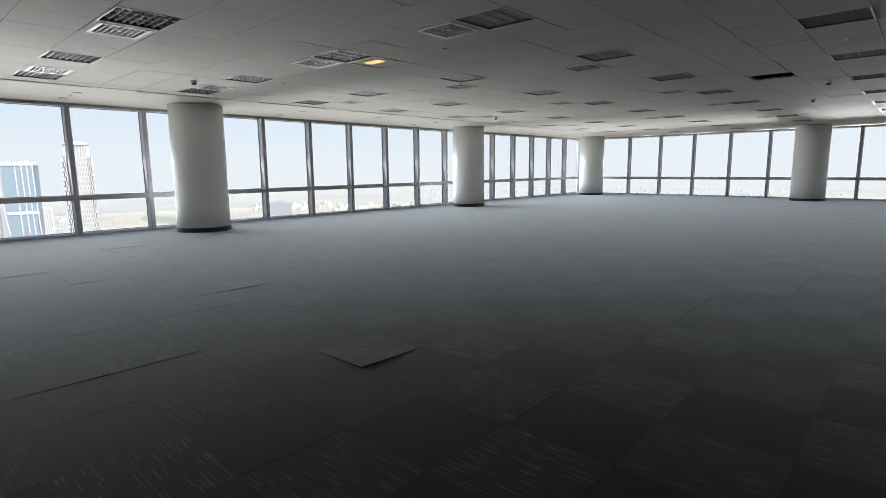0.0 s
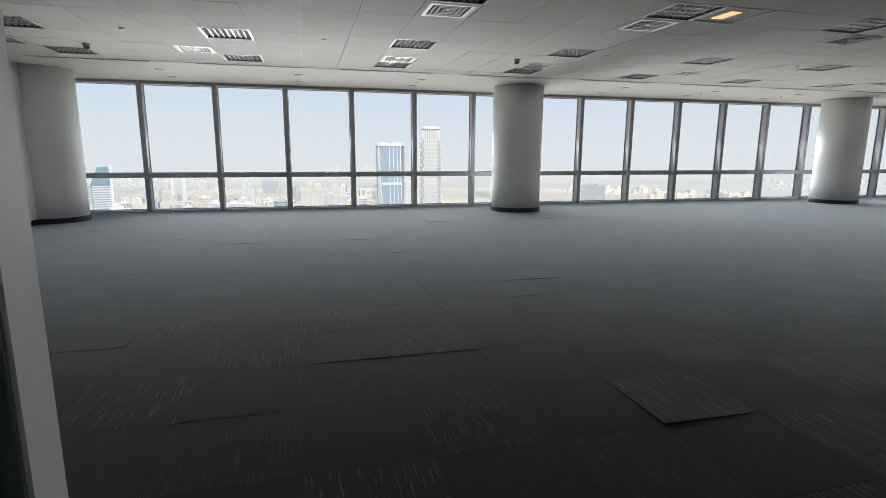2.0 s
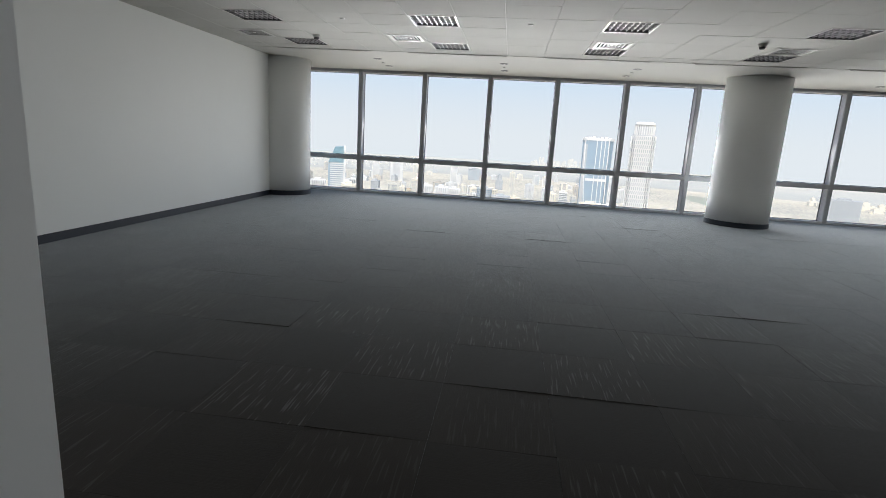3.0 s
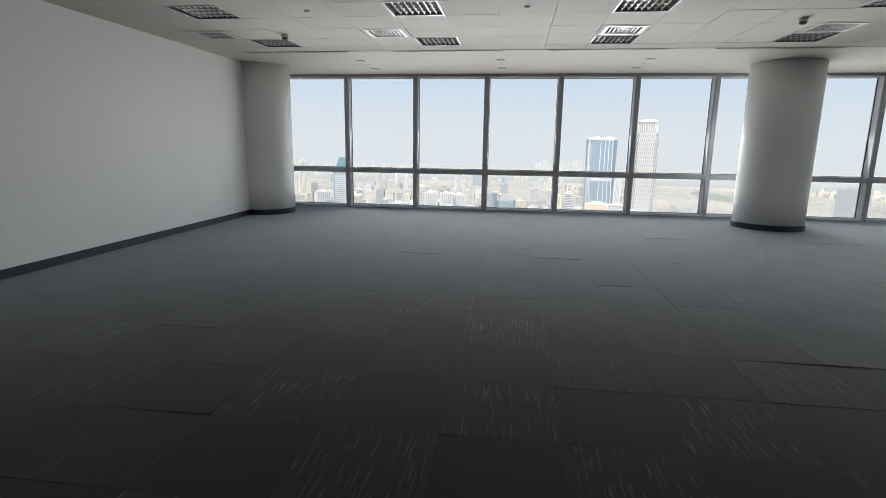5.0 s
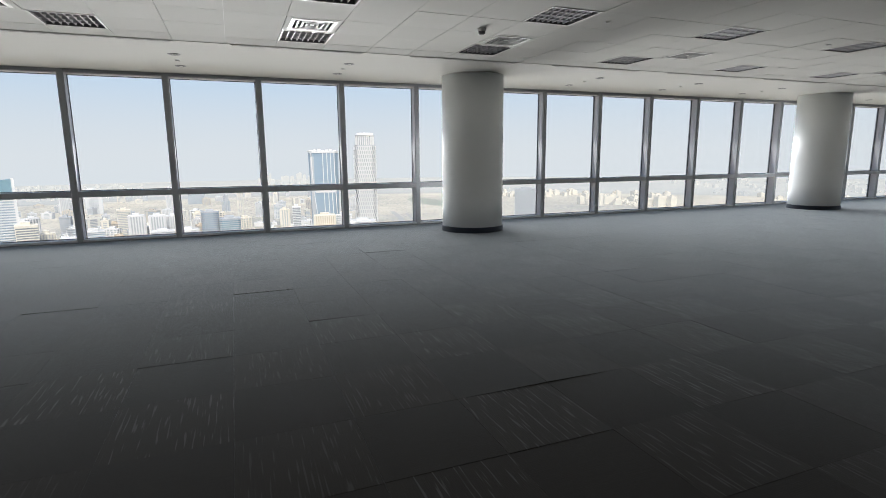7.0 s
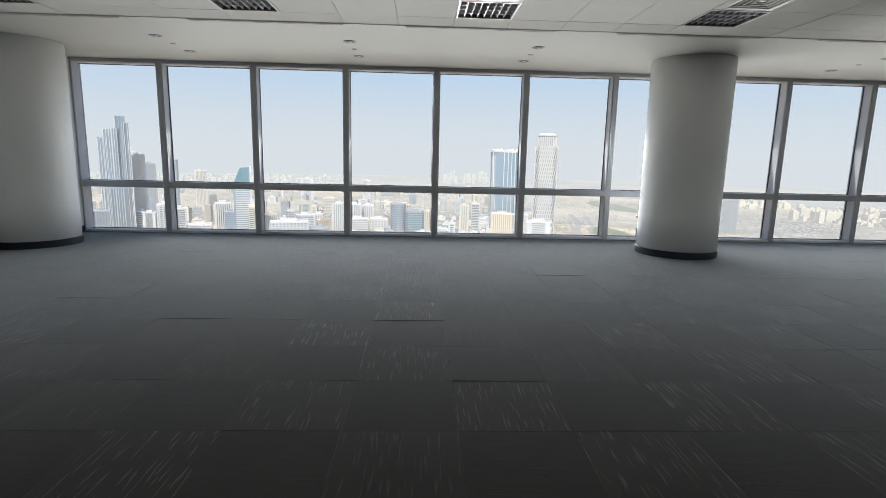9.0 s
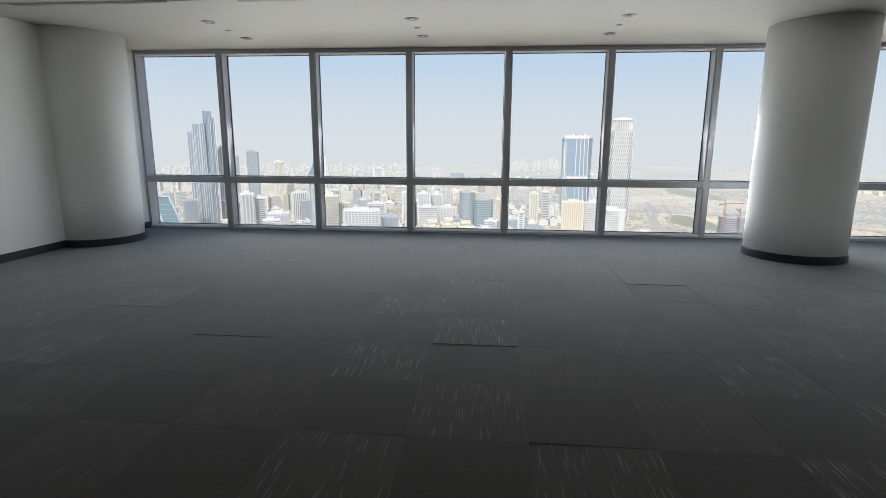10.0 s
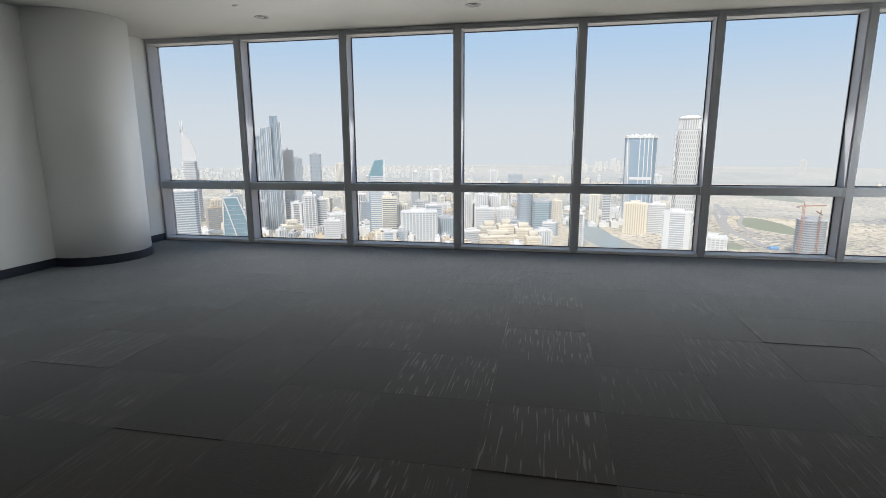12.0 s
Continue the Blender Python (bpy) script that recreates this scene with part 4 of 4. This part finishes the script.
# the site at the desert edge: a mast crane over the unfinished tower, and a blue tent
M_CRANE, M_TENT = paint("orange_crane_paint", (0.42, 0.22, 0.15), 0.5), paint("blue_tent_cloth", (0.16, 0.32, 0.52), 0.7)
for az, dist, h, swing in ((23.2, 960, 78, 20), (24.5, 975, 66, 75)):
    x, y = way(az, dist)
    cr = thing("tower_crane", "orange tower crane over an unfinished tower", "crane", pose(x, y, GROUND, 0, 0, swing), "cranes at the site")
    bm = bmesh.new()
    for sx, sy in ((-1, -1), (1, -1), (1, 1), (-1, 1)):
        box(bm, sx * 1.1 - 0.25, sx * 1.1 + 0.25, sy * 1.1 - 0.25, sy * 1.1 + 0.25, 0, h)
    for k in range(int(h / 4)):
        box(bm, -1.1, 1.1, -1.2, -1.0, k * 4 + 3.6, k * 4 + 4), box(bm, -1.1, 1.1, 1.0, 1.2, k * 4 + 3.6, k * 4 + 4)
        box(bm, -1.2, -1.0, -1.1, 1.1, k * 4 + 3.6, k * 4 + 4), box(bm, 1.0, 1.2, -1.1, 1.1, k * 4 + 3.6, k * 4 + 4)
    part("mast", bm, M_CRANE, cr)
    part("jib", cut_box(-0.8, 0.8, -12, 38, h + 0.02, h + 1.6, 0.0), M_CRANE, cr)
    part("counterweight", cut_box(-1.4, 1.4, -12, -8, h - 2.4, h, 0.0), C_GREY, cr)
    bm = bmesh.new()
    lathe(bm, [(0.9, h + 1.61), (0.6, h + 5), (0.15, h + 9)], 6)
    part("apex", bm, M_CRANE, cr)
x, y = way(21.2, 1010)
tent = thing("site_tent", "blue cloth canopy beside the road junction", "tent", pose(x, y, GROUND, 0, 0, 20))
bm = bmesh.new()
prism(bm, [(-5, 0), (5, 0), (5, 3), (0, 5), (-5, 3)], -7, 7)
part("canopy", bm, M_TENT, tent, "", pose(0, 0, 0.5, 90))

# ---- carpet tiles ----
TX, TY, TX0, TY0 = 0.615, 0.60, 4.20 - 0.615 * 7, 5.46 - 0.60 * 9
GAP = 0.0002
tile_meshes = []
for k in range(2):
    bm = bmesh.new()
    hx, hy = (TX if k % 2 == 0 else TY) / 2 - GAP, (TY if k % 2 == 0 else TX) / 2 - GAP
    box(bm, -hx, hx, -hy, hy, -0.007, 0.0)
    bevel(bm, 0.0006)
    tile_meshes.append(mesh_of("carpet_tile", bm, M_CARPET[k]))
floor_ob = bpy.data.objects["floor"]
rng = random.Random(11)
near, rest = [], {0: [], 1: []}
for i in range(-1, 29):
    for j in range(-1, 52):
        x, y = TX0 + TX * (i + 0.5), TY0 + TY * (j + 0.5)
        x0, x1, y0, y1 = x - TX / 2, x + TX / 2, y - TY / 2, y + TY / 2
        if x1 < 0.02 or x0 > ROOM_X or y1 < ROOM_Y0 or y0 > ROOM_Y1:
            continue
        turn = (i + j) % 2
        whole = x0 > 0.0 and x1 < ROOM_X and y0 > ROOM_Y0 and y1 < ROOM_Y1
        if whole and 2.2 < x < 12.4 and 2.2 < y < 10.0 and len(near) < 300:
            near.append((x, y, turn, (i, j)))
        else:
            rest[turn].append((max(x0, 0.002), min(x1, ROOM_X), max(y0, ROOM_Y0), min(y1, ROOM_Y1)))
# tiles with an edge or corner that has come up: world direction of the raised side, and by how much
LIFT = {(17, 11): (1, -1, 0.012), (15, 9): (1, 0, 0.0025), (12, 12): (1, -1, 0.006), (12, 11): (1, 1, 0.004), (13, 10): (1, 0, 0.002), (7, 6): (1, 0, 0.002), (7, 9): (1, 0, 0.003),
        (4, 12): (1, 0, 0.003), (15, 8): (1, 1, 0.004), (16, 7): (1, -1, 0.003), (10, 8): (1, 0, 0.002), (14, 5): (1, 1, 0.004), (9, 10): (1, -1, 0.003)}
for x, y, turn, key in near:
    ang = (90 if turn else 0) + rng.choice((0, 180))
    me = tile_meshes[turn]
    if key in LIFT:
        dx, dy, up = LIFT[key]
        me = me.copy()
        c, s = math.cos(radians(ang)), math.sin(radians(ang))
        for v in me.vertices:
            wx, wy = (c * v.co.x - s * v.co.y) / 0.3, (s * v.co.x + c * v.co.y) / 0.3
            side = min(wx * dx if dx else 1, wy * dy if dy else 1)
            if side > 0.8:
                v.co.z += up
    ob = new("carpet_tile", me)
    ob.parent = floor_ob
    ob.matrix_basis = pose(x, y, rng.uniform(-0.0006, 0.0004), rng.uniform(-0.08, 0.08), rng.uniform(-0.08, 0.08), ang + rng.uniform(-0.1, 0.1))
for turn in (0, 1):
    bm = bmesh.new()
    for x0, x1, y0, y1 in rest[turn]:
        z = rng.uniform(-0.0006, 0.0003)
        if turn:
            box(bm, y0 + GAP, y1 - GAP, -x1 + GAP, -x0 - GAP, -0.007, z)
        else:
            box(bm, x0 + GAP, x1 - GAP, y0 + GAP, y1 - GAP, -0.007, z)
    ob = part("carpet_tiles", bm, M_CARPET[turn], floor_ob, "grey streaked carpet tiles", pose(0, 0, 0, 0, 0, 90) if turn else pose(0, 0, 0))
    ob["kind"] = "stuff"
